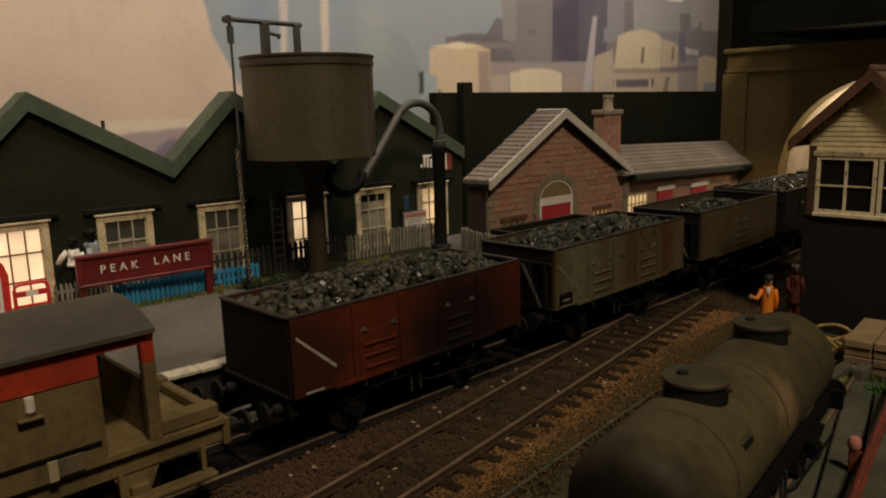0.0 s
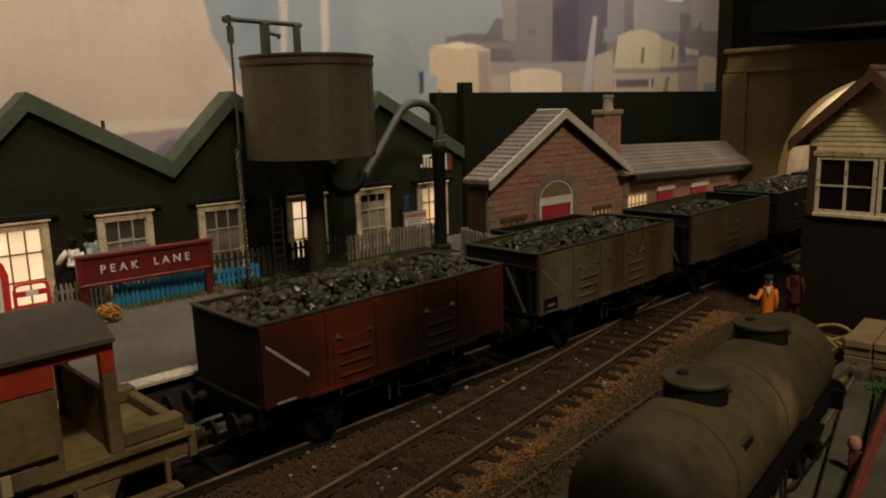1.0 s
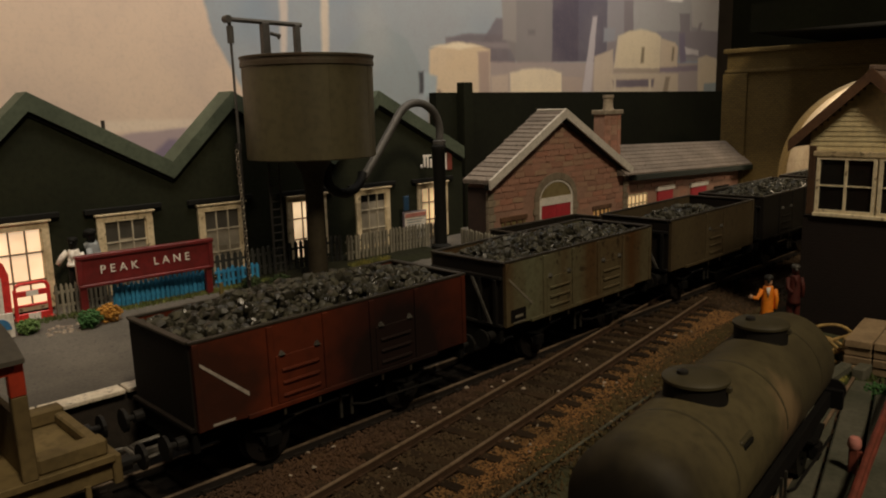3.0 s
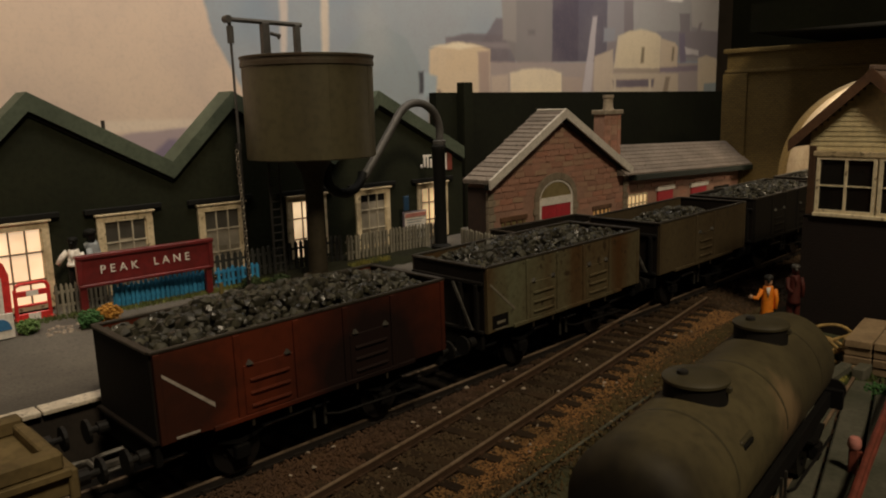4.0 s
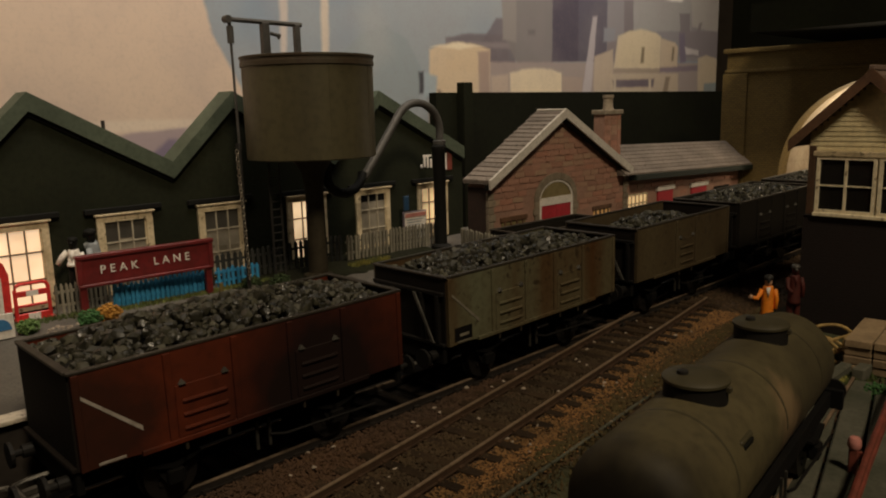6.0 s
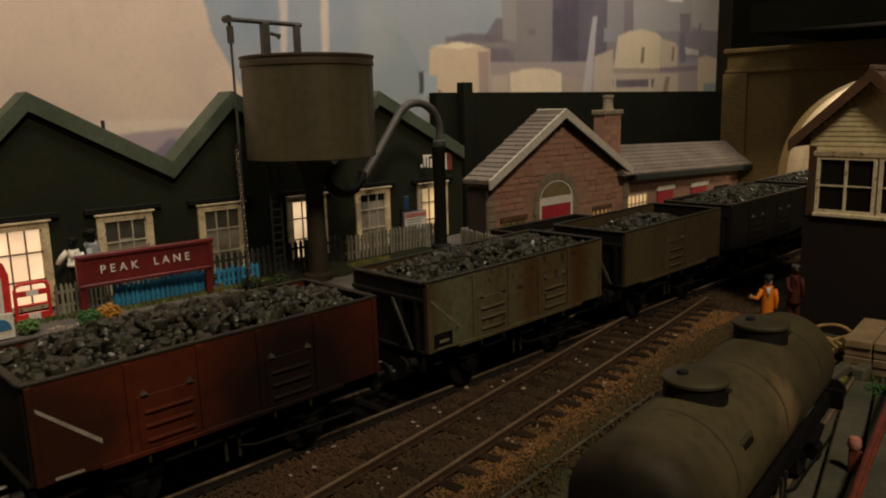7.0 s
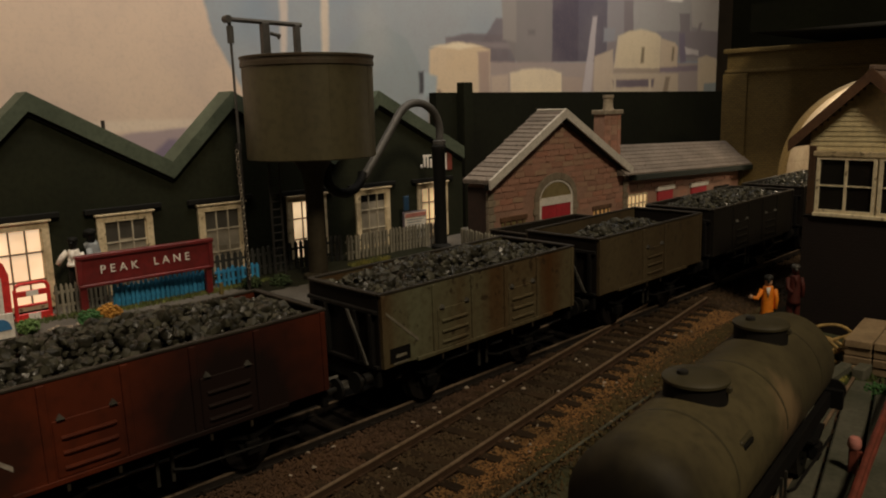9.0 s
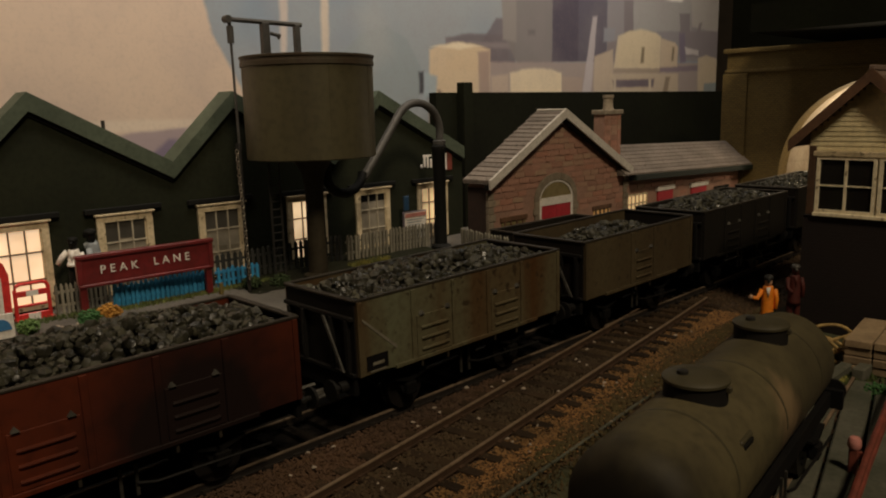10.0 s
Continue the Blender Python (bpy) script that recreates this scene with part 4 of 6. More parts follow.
def station():
    th = thing("station_building", "brick station building with slate roofs and red doors", "building", 0, 232, PLAT)
    ap, ez = (305.3, 63.1), 32.0
    gable = [(253, 0), (366, 0), (366, ez + 1), ap, (253, ez + 1)]
    wall = part("gable_wall", Shape().prism(gable, "y", 0, 12), M["mortar"], th, "rough red brick gable")
    wing = part("wing_wall", Shape().box(366, 505, 0.7, 18, 0, 27.4), M["mortar"], th, "rough red brick wing wall")
    tilt_mesh(wing, 366, 0.028)
    rng = random.Random(11)
    meshes = []
    for k in range(9):
        w, h = rng.uniform(5.5, 9.5), 2.75
        e = 0.45
        meshes.append((w, Shape().prism([(-w / 2 + rng.uniform(0, e), rng.uniform(0, e)), (w / 2 - rng.uniform(0, e), rng.uniform(0, e)),
                                         (w / 2 - rng.uniform(0, e), h - rng.uniform(0, e)), (-w / 2 + rng.uniform(0, e), h - rng.uniform(0, e))], "y", -0.22, 0.3).mesh("brick", M["brick"])))

    def free(x, z, w):
        if z < 35.5 and 283 - w / 2 < x < 322 + w / 2 and (z < 24 or (abs(x - 302.7) / 19) ** 2 + ((z - 21.5) / 14) ** 2 < 1.15):
            return False
        if z + 2.6 > 6 and z < 19 and (252.5 < x + w / 2 and x - w / 2 < 280.5):
            return False
        if z < 15.5 and x + w / 2 > 333.5 and x - w / 2 < 351.5:
            return False
        return True

    z = 0.2
    while z < 62:
        x0, x1 = (253.6, 365.4) if z < ez else (253 + (z + 2.6 - ez - 1) * 52.3 / 30 + 2, 366 - (z + 2.6 - ez - 1) * 60.7 / 30 - 2)
        x = x0 + rng.uniform(0, 2)
        while x < x1 - 3:
            w, me = rng.choice(meshes)
            if x + w > x1 + 0.5:
                x += 1.2
                continue
            if free(x + w / 2, z, w):
                alike("brick", me, wall, x + w / 2, rng.uniform(-0.25, 0.15), z)
            x += w + 0.2
        z += 2.9
    z = 9.0
    while z < 23:
        x = 366.5 + rng.uniform(0, 3)
        while x < 498:
            w, me = rng.choice(meshes)
            c = x + w / 2
            if not any(a - w / 2 < c < b + w / 2 for a, b in ((366, 390), (398, 419), (438, 461), (469, 492))) or z > 18.2:
                alike("brick", me, wing, c, 0.7 + rng.uniform(-0.25, 0.15), z - 0.033 * (c - 366))
            x += w + 0.2
        z += 3.05
    part("side_wall", Shape().box(252.5, 253.2, 0.8, 12, 0, 32), M["station_side"], th, "sooty brick side wall, darkened for eaves shade")
    # quoins at the corners
    for x, w in ((253, 3.4), (363, 3.2)):
        for k in range(9):
            part("quoin", Shape().box(x - 0.4, x + w + 1.2 * (k % 2), -0.75, 2, 0.2 + 3.3 * k, 3.2 + 3.3 * k, 0.15), M["quoin"], th)
    # slates on the gable roofs
    for sgn, (xa, za) in ((-1, (250.6, 34.0)), (1, (366.4, 32.0))):
        (xb, zb) = ap[0], ap[1] + 1.4
        part("roof", Shape().prism([(xa, za), (xb, zb), (xb, zb + 1.2), (xa, za + 1.2)], "y", -3, 13), M["slate"], th, "slate roof slope")
        n = 17
        for k in range(n):
            u0, u1 = k / n, (k + 1.25) / n
            u1 = min(u1, 1)
            q = [(xa + (xb - xa) * u0, za + (zb - za) * u0 + 1.9), (xa + (xb - xa) * u1, za + (zb - za) * u1 + 1.3),
                 (xa + (xb - xa) * u1, za + (zb - za) * u1 + 1.1), (xa + (xb - xa) * u0, za + (zb - za) * u0 + 1.1)]
            part("slate_course", Shape().prism(q, "y", -3.3 + rng.uniform(-0.3, 0.2), 13 + rng.uniform(-0.3, 0.5)), M["slate"], th)
        part("bargeboard", Shape().prism([(xa - 0.5, za - 2.2), (xb, zb - 2.4), (xb, zb + 2.0), (xa - 0.5, za + 2.0)], "y", -4.6, -3.4), M["barge"], th, "pale painted bargeboard")
        part("soffit", Shape().prism([(xa, za - 2.6), (xb, zb - 3.6), (xb, zb), (xa, za)], "y", -3.3, -0.2), M["black"], th, "dark soffit")
    part("ridge", Shape().box(ap[0] - 1.6, ap[0] + 1.6, -4.2, 13, ap[1] + 2.2, ap[1] + 3.3, 0.4), M["barge"], th)
    # wing roof
    roof = part("wing_roof", Shape().prism([(-5, 29.6), (13, 45), (20, 45), (20, 29.6)], "x", 356, 512), M["slate"], th, "slate roof of the wing")
    tilt_mesh(roof, 366, 0.028)
    for k in range(8):
        u0, u1 = k / 8, min(1, (k + 1.2) / 8)
        c = part("slate_course", Shape().prism([(-5.4 + 18.4 * u0, 29.7 + 15.3 * u0), (-5.4 + 18.4 * u0, 30.5 + 15.3 * u0), (-5.4 + 18.4 * u1, 30.1 + 15.3 * u1), (-5.4 + 18.4 * u1, 29.7 + 15.3 * u1)], "x", 357, 512.6 + rng.uniform(-0.5, 0.5)), M["slate"], th)
        tilt_mesh(c, 366, 0.028)
    g = part("gutter", Shape().box(367, 514, -6.2, -1, 26.4, 29.6, 0.3), M["gutter_green"], th, "dark green eaves gutter")
    tilt_mesh(g, 366, 0.028)
    # chimney
    ch = part("chimney", Shape().box(353.4, 368.8, 6, 13, 40, 62.5), M["mortar"], th)
    for r in range(8):
        x = 353.2 if r % 2 else 350.5
        while x < 368.3:
            w = min(6.0, 368.9 - x)
            if x < 353.2:
                w, x = 3.4, 353.2
            if w > 1.5:
                part("brick", Shape().box(x, x + w - 0.25, 5.8, 6.5, 40.2 + 2.8 * r, 42.8 + 2.8 * r), M["brick"], ch)
            x += 6.2
    part("chimney_cap", Shape().box(352.3, 369.9, 4.9, 14.0, 62.5, 65, 0.3), M["quoin"], ch)
    part("chimney_pot", Shape().lathe([(3.4, 65), (2.8, 66), (2.6, 71), (3.1, 71.5), (3.1, 73), (2.2, 73)], 361.5, 9.5, 16), M["quoin"], ch, smooth=True)
    # arched double door
    cx, sp, hw, hh = 302.7, 22.5, 13.6, 9.6
    arch = [(cx + (hw + 3.4) * math.cos(math.pi * k / 16), sp + (hh + 3.4) * math.sin(math.pi * k / 16)) for k in range(17)]
    inner = [(cx + hw * math.cos(math.pi * k / 16), sp + hh * math.sin(math.pi * k / 16)) for k in range(17)]
    for k in range(16):
        part("arch_stone", Shape().prism([inner[k], arch[k], (arch[k + 1][0] * 0.97 + arch[k][0] * 0.03, arch[k + 1][1] * 0.97 + arch[k][1] * 0.03), (inner[k + 1][0] * 0.97 + inner[k][0] * 0.03, inner[k + 1][1] * 0.97 + inner[k][1] * 0.03)], "y", -0.9, 0.5), M["quoin"], th)
    for sgn in (-1, 1):
        for k in range(7):
            a, b2 = cx + sgn * hw, cx + sgn * (hw + 3.2 + 1.0 * (k % 2))
            part("jamb_stone", Shape().box(min(a, b2), max(a, b2), -0.85, 0.5, 0.2 + 3.2 * k, 3.2 + 3.2 * k), M["quoin"], th)
    dr = part("door_frame", Shape().box(cx - hw, cx - hw + 1.8, -0.6, 0.6, 0, sp).box(cx + hw - 1.8, cx + hw, -0.6, 0.6, 0, sp).box(cx - hw + 1.8, cx + hw - 1.8, -0.7, 0.6, sp - 2.6, sp + 1.2), M["white"], th, "white painted door frame")
    part("fanlight", Shape().prism(inner, "y", -0.15, 0.5), M["fanlight"], dr, "dim yellowish fanlight")
    rim = [(cx + (hw - 1.1) * math.cos(math.pi * k / 16), sp + (hh - 1.1) * math.sin(math.pi * k / 16)) for k in range(17)]
    part("fanlight_rim", Shape().prism(inner + list(reversed(rim)), "y", -0.5, -0.1), M["white"], dr)
    for sgn in (-1, 1):
        part("door_leaf", Shape().box(min(cx + sgn * 0.1, cx + sgn * (hw - 1.9)), max(cx + sgn * 0.1, cx + sgn * (hw - 1.9)), -0.45, 0.3, 0.3, sp - 2.7), M["door_red"], dr, "red painted door leaf")
    # small windows in the gable
    for xa, xb, zt, kind_of in ((262, 279, 17.0, "fanlight"), (335, 350, 14.6, "window_glow_faint")):
        w = part("window", Shape().box(xa, xb, -0.3, 0.4, 5, zt), M[kind_of], th, "small dimly lit window")
        for k in range(4):
            u = xa + (xb - xa) * (k + 0.5) / 4
            part("glazing_bar", Shape().box(u - 0.5, u + 0.5, -0.7, 0, 5, zt - 1.5), M["box_wood"], w)
        part("lintel", Shape().box(xa - 1, xb + 1, -0.9, 0.4, zt - 1.4, zt + 0.6), M["box_wood"], w)
    # wing: lit window, two red doors, a shut window
    dz = lambda x: 0.033 * (x - 366)
    w = part("window", Shape().box(367.8, 387.6, 0.2, 1, 3, 17.6), M["window_glow_dim"], th, "lit window of small panes")
    for k in range(6):
        u = 367.8 + 19.8 * k / 5
        part("glazing_bar", Shape().box(u - 0.5, u + 0.5, -0.3, 0.6, 3, 17.6), M["frame"], w)
    for k in range(3):
        part("glazing_bar", Shape().box(367.8, 387.6, -0.32, 0.6, 7.5 + 5 * k - 0.4, 7.5 + 5 * k + 0.4), M["frame"], w)
    for xa, xb in ((400, 417), (440, 459)):
        d = part("door", Shape().box(xa, xb, -0.2, 1, 0, 18.4 - dz(xa)), M["door_red"], th, "red painted door")
        part("lintel", Shape().box(xa - 1.5, xb + 1.5, -0.8, 1, 18.4 - dz(xa), 21 - dz(xa), 0.2), M["white"], d, "white painted lintel")
    w = part("window", Shape().box(470.5, 490.5, 0, 1, 4, 15.2 - dz(470) + 2), M["black"], th, "small shuttered window")
    part("sill", Shape().box(474, 488, -0.6, 1, 3, 8.6), M["white"], w)
    return th


station()


# ---- water tower and its pipe ----
def ring_of(cx, cy, cz, r, axis, n=14):
    pts = []
    for k in range(n + 1):
        a = 2 * math.pi * k / n
        pts.append((cx + (r * math.cos(a) if axis != "x" else 0), cy + (r * math.cos(a) if axis == "x" else 0), cz + r * 1.35 * math.sin(a)))
    return pts


def water_tower():
    x, y = 177.6, 258
    th = thing("water_tower", "drab green round water tower on a single column", "water tower", x, y, PLAT)
    tank = part("tank", Shape().lathe([(3, 49.8), (25.0, 49.8), (25.5, 50.2), (25.5, 85.4), (24.6, 85.4), (24.4, 60)], 0, 0, 64), M["tank"], th, smooth=True)
    part("rim_band", Shape().lathe([(25.4, 85.0), (26.0, 85.2), (26.0, 86.8), (25.8, 87.0), (25.8, 88.0), (26.2, 88.2), (26.2, 89.0), (25, 89.2), (24.8, 85.0)], 0, 0, 64), M["rim_olive"], tank, "dark olive rim band", smooth=True)
    for k in range(8):
        a = 2 * math.pi * (k + 0.62) / 8
        part("seam", Shape().rod([(25.42 * math.cos(a), 25.42 * math.sin(a), 53), (25.5 * math.cos(a), 25.5 * math.sin(a), 85)], 0.14, 5), M["tank"], tank)
    part("column", Shape().lathe([(6, 0), (6, 2), (4.0, 3), (3.7, 36), (4.0, 40), (4.8, 44), (8.5, 49.8)], 0, 0, 24), M["column"], th, smooth=True)
    # gauge frame on top, with its hanging rod, pole and chain
    fr = part("gauge_bar", Shape().rod([(-33.6, 0, 101.4), (-2.0, 0, 101.0)], 0.9), M["iron"], th)
    part("gauge_post", Shape().box(-19.8, -16.8, -1.4, 1.4, 84, 101, 0.3), M["iron"], fr)
    part("gauge_post", Shape().box(-5.4, -3.0, -1.1, 1.1, 84, 101, 0.3), M["iron"], fr)
    part("valve", Shape().rod([(-17, -2, 97), (-13.2, -2.6, 96.2)], 0.7).rod([(-14, -2.6, 95), (-14, -2.6, 97)], 0.5), M["iron"], fr)
    part("knuckle", Shape().rod([(-33.6, -1.4, 101.4), (-33.6, 1.4, 101.4)], 1.4, 10), M["iron"], fr)
    part("hanging_rod", Shape().rod([(-32.8, 0, 100.5), (-32.7, 0, 99)], 0.7).rod([(-32.7, 0, 99), (-32.6, 0, 93)], 1.25, 10).rod([(-32.6, 0, 93), (-32.1, 0, 55)], 0.5), M["iron"], th, "thin hanging iron rod")
    part("pole", Shape().rod([(-31.6, 1, 0), (-32.1, 0.5, 55.5)], 0.75).rod([(-32.1, 0.5, 54.4), (-32.1, 0.5, 57)], 1.1), M["iron_dark"], th)
    links = Shape()
    for k in range(34):
        z = 54 - k * 1.45
        links.rod(ring_of(-34.2 + 0.05 * k, -1.5, z, 0.62, "x" if k % 2 else "y", 10), 0.17, 5)
    tagged(part("chain", links, M["chain"], th, "fine steel chain"), kind="stuff")
    # ladder
    ld = part("ladder", Shape().box(-19.2, -18.5, 2, 2.6, 0, 50).box(-14.7, -14, 2, 2.6, 0, 50), M["iron_dark"], th, "dark iron ladder")
    for k in range(15):
        part("rung", Shape().rod([(-19, 2.3, 2.5 + 3.1 * k), (-14.2, 2.3, 2.5 + 3.1 * k)], 0.28, 6), M["iron_dark"], ld)
    # outlet bend under the tank
    pts = [(6.7, 0, 49.8)]
    for k in range(11):
        a = math.pi + math.pi * k / 10
        pts.append((16.0 + 9.3 * math.cos(a) + 0.6 * k, 0.8 * k, 41 + 7.6 * math.sin(a)))
    part("outlet_bend", Shape().rod(pts, 2.0, 12), M["black"], th, "black curved outlet pipe", smooth=True)
    return th


water_tower()


def water_crane():
    th = thing("water_crane", "black iron water crane with a grey swan-neck pipe", "water crane", 257.8, 268, PLAT)
    part("post", Shape().lathe([(5, 0), (5, 1.5), (3.1, 2.5), (3.0, 47), (3.6, 48), (3.6, 50), (2.2, 51)], 0, 0, 20), M["black"], th, smooth=True)
    pts = [(0.4, 0, 50), (0.8, 0, 57)]
    for k in range(13):
        a = math.pi * (0.02 + 0.80 * k / 12)
        pts.append((-13.6 + 14.4 * math.cos(a), 0, 57 + 13.8 * math.sin(a)))
    pts += [(-36, -1, 52.6), (-48.3, -2, 38.6)]
    part("swan_neck", Shape().rod(pts, 1.9, 12), M["iron"], th, "grey swan-neck pipe", smooth=True)
    part("collar", Shape().lathe([(2.6, 50.6), (3.1, 50.9), (3.1, 52.6), (2.4, 53)], 0.4, 0, 16), M["iron"], th, smooth=True)
    return th


water_crane()


# ---- fences, sign and platform furniture ----
def fence(label, x0, x1, y, mat, height, step, z=PLAT, jag=0.5, turn=0.0, group="platform fences"):
    th = thing("picket_fence", label, "fence", x0, y, z, turn, group=group)
    L = x1 - x0
    for h in (0.3, 0.72):
        part("fence_rail", Shape().box(0, L, 0.5, 1.1, height * h - 0.5, height * h + 0.5), M[mat], th)
    w = 0.26 * step
    me = Shape().prism([(-w, 0), (w, 0), (w, height - 0.9), (0, height), (-w, height - 0.9)], "y", -0.3, 0.5).mesh("picket", M[mat])
    rng = random.Random(int(x0))
    n = int(L / step)
    for k in range(n):
        alike("picket", me, th, (k + 0.5) * L / n + rng.uniform(-0.2, 0.2), rng.uniform(-0.2, 0.2), rng.uniform(-jag, 0.2), rng.uniform(-0.1, 0.1))
    return th


fence("weathered grey picket fence along the platform", 82, 141, 278.5, "fence", 11.4, 1.6)
blue = fence("blue painted picket fence below the name board", 100.5, 137.5, 274.4, "fence_blue", 9.8, 1.8, PLAT - 0.3, 1.2)
part("kick_board", Shape().box(0, 37, 0.6, 1.3, 0, 6.4, 0.2), M["fence_blue"], blue, "blue painted kick board")
fence("blue painted picket fence beside the water tower", 141, 160.5, 275.6, "fence_blue", 8.6, 2.0, PLAT - 0.3, 1.6)
# Shaded copy of the fence where the water tower's shadow falls.
fence("picket fence in front of the factory, darkened as tower shade", 141, 208, 281.5, "fence_shaded", 12.5, 2.6)
fence("pale weathered picket fence at the platform back", 207, 268, 277.5, "fence", 12.0, 2.1)
fence("short weathered fence returning to the station", 251.2, 287, 247.9, "fence", 13.0, 2.2, PLAT, 0.4, -1.75)


def coal_bunker():
    """An open-topped bunker of dark planks standing before the station."""
    th = thing("coal_bunker", "low open-topped bunker of sooty dark planks", "bunker", 250, 206, PLAT - 0.2)
    lx, ly, h = 63.0, 22.0, 14.2
    rng = random.Random(31)
    for y in (0.0, ly - 1.2):
        for k in range(4):
            part("plank", Shape().box(0, lx, y + rng.uniform(0, 0.15), y + 1.2, 0.05 + 3.45 * k, 3.35 + 3.45 * k, 0.12), M["bunker"], th)
    for x in (0.0, lx - 1.2):
        for k in range(4):
            part("plank", Shape().box(x, x + 1.2, 1.3, ly - 1.3, 0.05 + 3.45 * k, 3.35 + 3.45 * k, 0.12), M["bunker"], th)
    part("rim", Shape().box(-0.4, lx + 0.4, -0.3, 1.4, h - 0.4, h + 0.3, 0.15), M["rim"], th, "worn rim board")
    part("rim", Shape().box(-0.4, lx + 0.4, ly - 1.4, ly + 0.3, h - 0.4, h + 0.3, 0.15), M["rim"], th, "worn rim board")
    for x in (0.5, lx - 0.5):
        part("rim", Shape().box(x - 0.9, x + 0.9, 1.5, ly - 1.5, h - 0.4, h + 0.28, 0.15), M["rim"], th, "worn rim board")
    part("floor", Shape().box(1.3, lx - 1.3, 1.3, ly - 1.3, 0, 1.0), M["coal_dust"], th, "black dusty floor")
    return th


coal_bunker()


def grass_edge(name, label, x0, x1, y, mat, count, size, seed, base=PLAT, spread=1.6):
    rng = random.Random(seed)
    sh = Shape()
    for _ in range(count):
        x, yy = rng.uniform(x0, x1), y + rng.gauss(0, spread)
        a, h = rng.uniform(0, 6.28), rng.uniform(0.6, 1.6) * size
        dx, dy = math.cos(a) * 0.35, math.sin(a) * 0.35
        sh._put([(x - dx, yy - dy, base - 0.5), (x + dx, yy + dy, base - 0.5), (x + rng.uniform(-1, 1), yy + rng.uniform(-1, 1), base + h)], [(0, 1, 2)])
    return solid(name, sh, M[mat], label, "grass", kind="stuff")


grass_edge("grass_strip", "green and yellow grass along the blue fence", 100, 163, 271.5, "grass_light", 2000, 0.8, 3)
grass_edge("grass_tufts", "yellow grass at the foot of the pale fence", 200, 222, 266, "yellow_moss", 500, 1.7, 4)
grass_edge("grass_tufts", "scrubby grass by the lit window", 64, 100, 276, "grass", 450, 1.1, 5)


grass_edge("weeds", "dull green weeds on the earth by the timber stack", 226, 268, 74, "grass", 900, 1.2, 6, -2.6, 4.5)
grass_edge("weeds", "yellow moss and weeds beside the siding", 150, 232, 58, "yellow_moss", 500, 0.7, 7, -2.8, 6.0)
grass_edge("weeds", "olive weeds along the cable trough", 90, 250, 104, "moss", 1500, 1.0, 8, -2.6, 5.0)


def bush(label, x, y, z, r, mat, seed, squash=0.8):
    rng = random.Random(seed)
    th = thing("bush", label, "bush", x, y, z)
    st = Shape()
    for k in range(4):
        a = k * 1.6
        st.rod([(0, 0, 0), (r * 0.5 * math.cos(a), r * 0.5 * math.sin(a), r * 0.9)], 0.25, 5, 0.1)
    part("stem", st, M["sleeper"], th)
    sh = Shape()
    for _ in range(260):
        v = Vector((rng.gauss(0, 1), rng.gauss(0, 1), rng.gauss(0, 1))).normalized() * r * rng.uniform(0.45, 1.05)
        sh.lump(v.x, v.y, r * squash * 0.9 + v.z * squash, rng.uniform(0.3, 0.7), rng)
    tagged(part("foliage", sh, M[mat], th), kind="stuff")
    return th


bush("low green bush on the platform", 85, 256, PLAT - 0.3, 4.0, "green_bush", 1)
bush("orange flowering bush on the platform", 92.5, 259, PLAT - 0.3, 4.2, "orange_bush", 2)
bush("pale green bush by the barrier", 69, 264, PLAT - 0.3, 3.2, "pale_bush", 3)
bush("dark green bush by the blue fence", 150, 264, PLAT - 0.3, 3.6, "dull_bush", 4)
bush("dull green bush by the tower foot", 160, 259, PLAT - 0.3, 4.4, "dull_bush", 5, 0.6)


def soil_patch():
    """A thin uneven dark sheet on the platform, standing in for the tower's shade."""
    nx, ny = 60, 22
    verts, faces = [], []
    for i in range(nx + 1):
        for j in range(ny + 1):
            u, v = i / nx, j / ny
            x, y = 141 + 125 * u, 252 + 39.5 * v
            edge = min(u, 1 - u, v) * 9 + 0.7 * noise.noise((x / 5, y / 5, 2))
            verts.append((x * MM, y * MM, (PLAT - 0.6 + min(1.0, max(0.0, edge)) * 0.9 + 0.25 * noise.noise((x / 2, y / 2, 8))) * MM))
    for i in range(nx):
        for j in range(ny):
            a = i * (ny + 1) + j
            faces.append((a, a + ny + 1, a + ny + 2, a + 1))
    me = bpy.data.meshes.new("soil_patch")
    me.from_pydata(verts, [], faces)
    me.materials.append(M["soil"])
    return tagged(new("soil_patch", me), "dark patch painted as water tower shade", "soil", kind="stuff")


soil_patch()
solid("marker_post", Shape().box(136.6, 138.0, 264.4, 265.6, PLAT - 0.3, PLAT + 4.2, 0.15), M["yellow"], "small yellow marker post by the name board", "post")
rub = Shape()
for _ in range(26):
    rub.lump(random.uniform(72, 84), random.uniform(255, 266), PLAT - 0.1, random.uniform(0.3, 0.9), random)
solid("rubble", rub, M["stone_pale"], "pale crumbs of rubble on the platform", "rubble", kind="stuff")


def text_mesh(text, size, material, name):
    cu = bpy.data.curves.new(name, "FONT")
    cu.body, cu.size, cu.extrude, cu.align_x, cu.space_character = text, size * MM, 0.2 * MM, "LEFT", 1.62
    tmp = bpy.data.objects.new(name, cu)
    scene.collection.objects.link(tmp)
    me = bpy.data.meshes.new_from_object(tmp.evaluated_get(bpy.context.evaluated_depsgraph_get()))
    bpy.data.objects.remove(tmp)
    me.materials.clear()
    me.materials.append(material)
    me.name = name
    return me


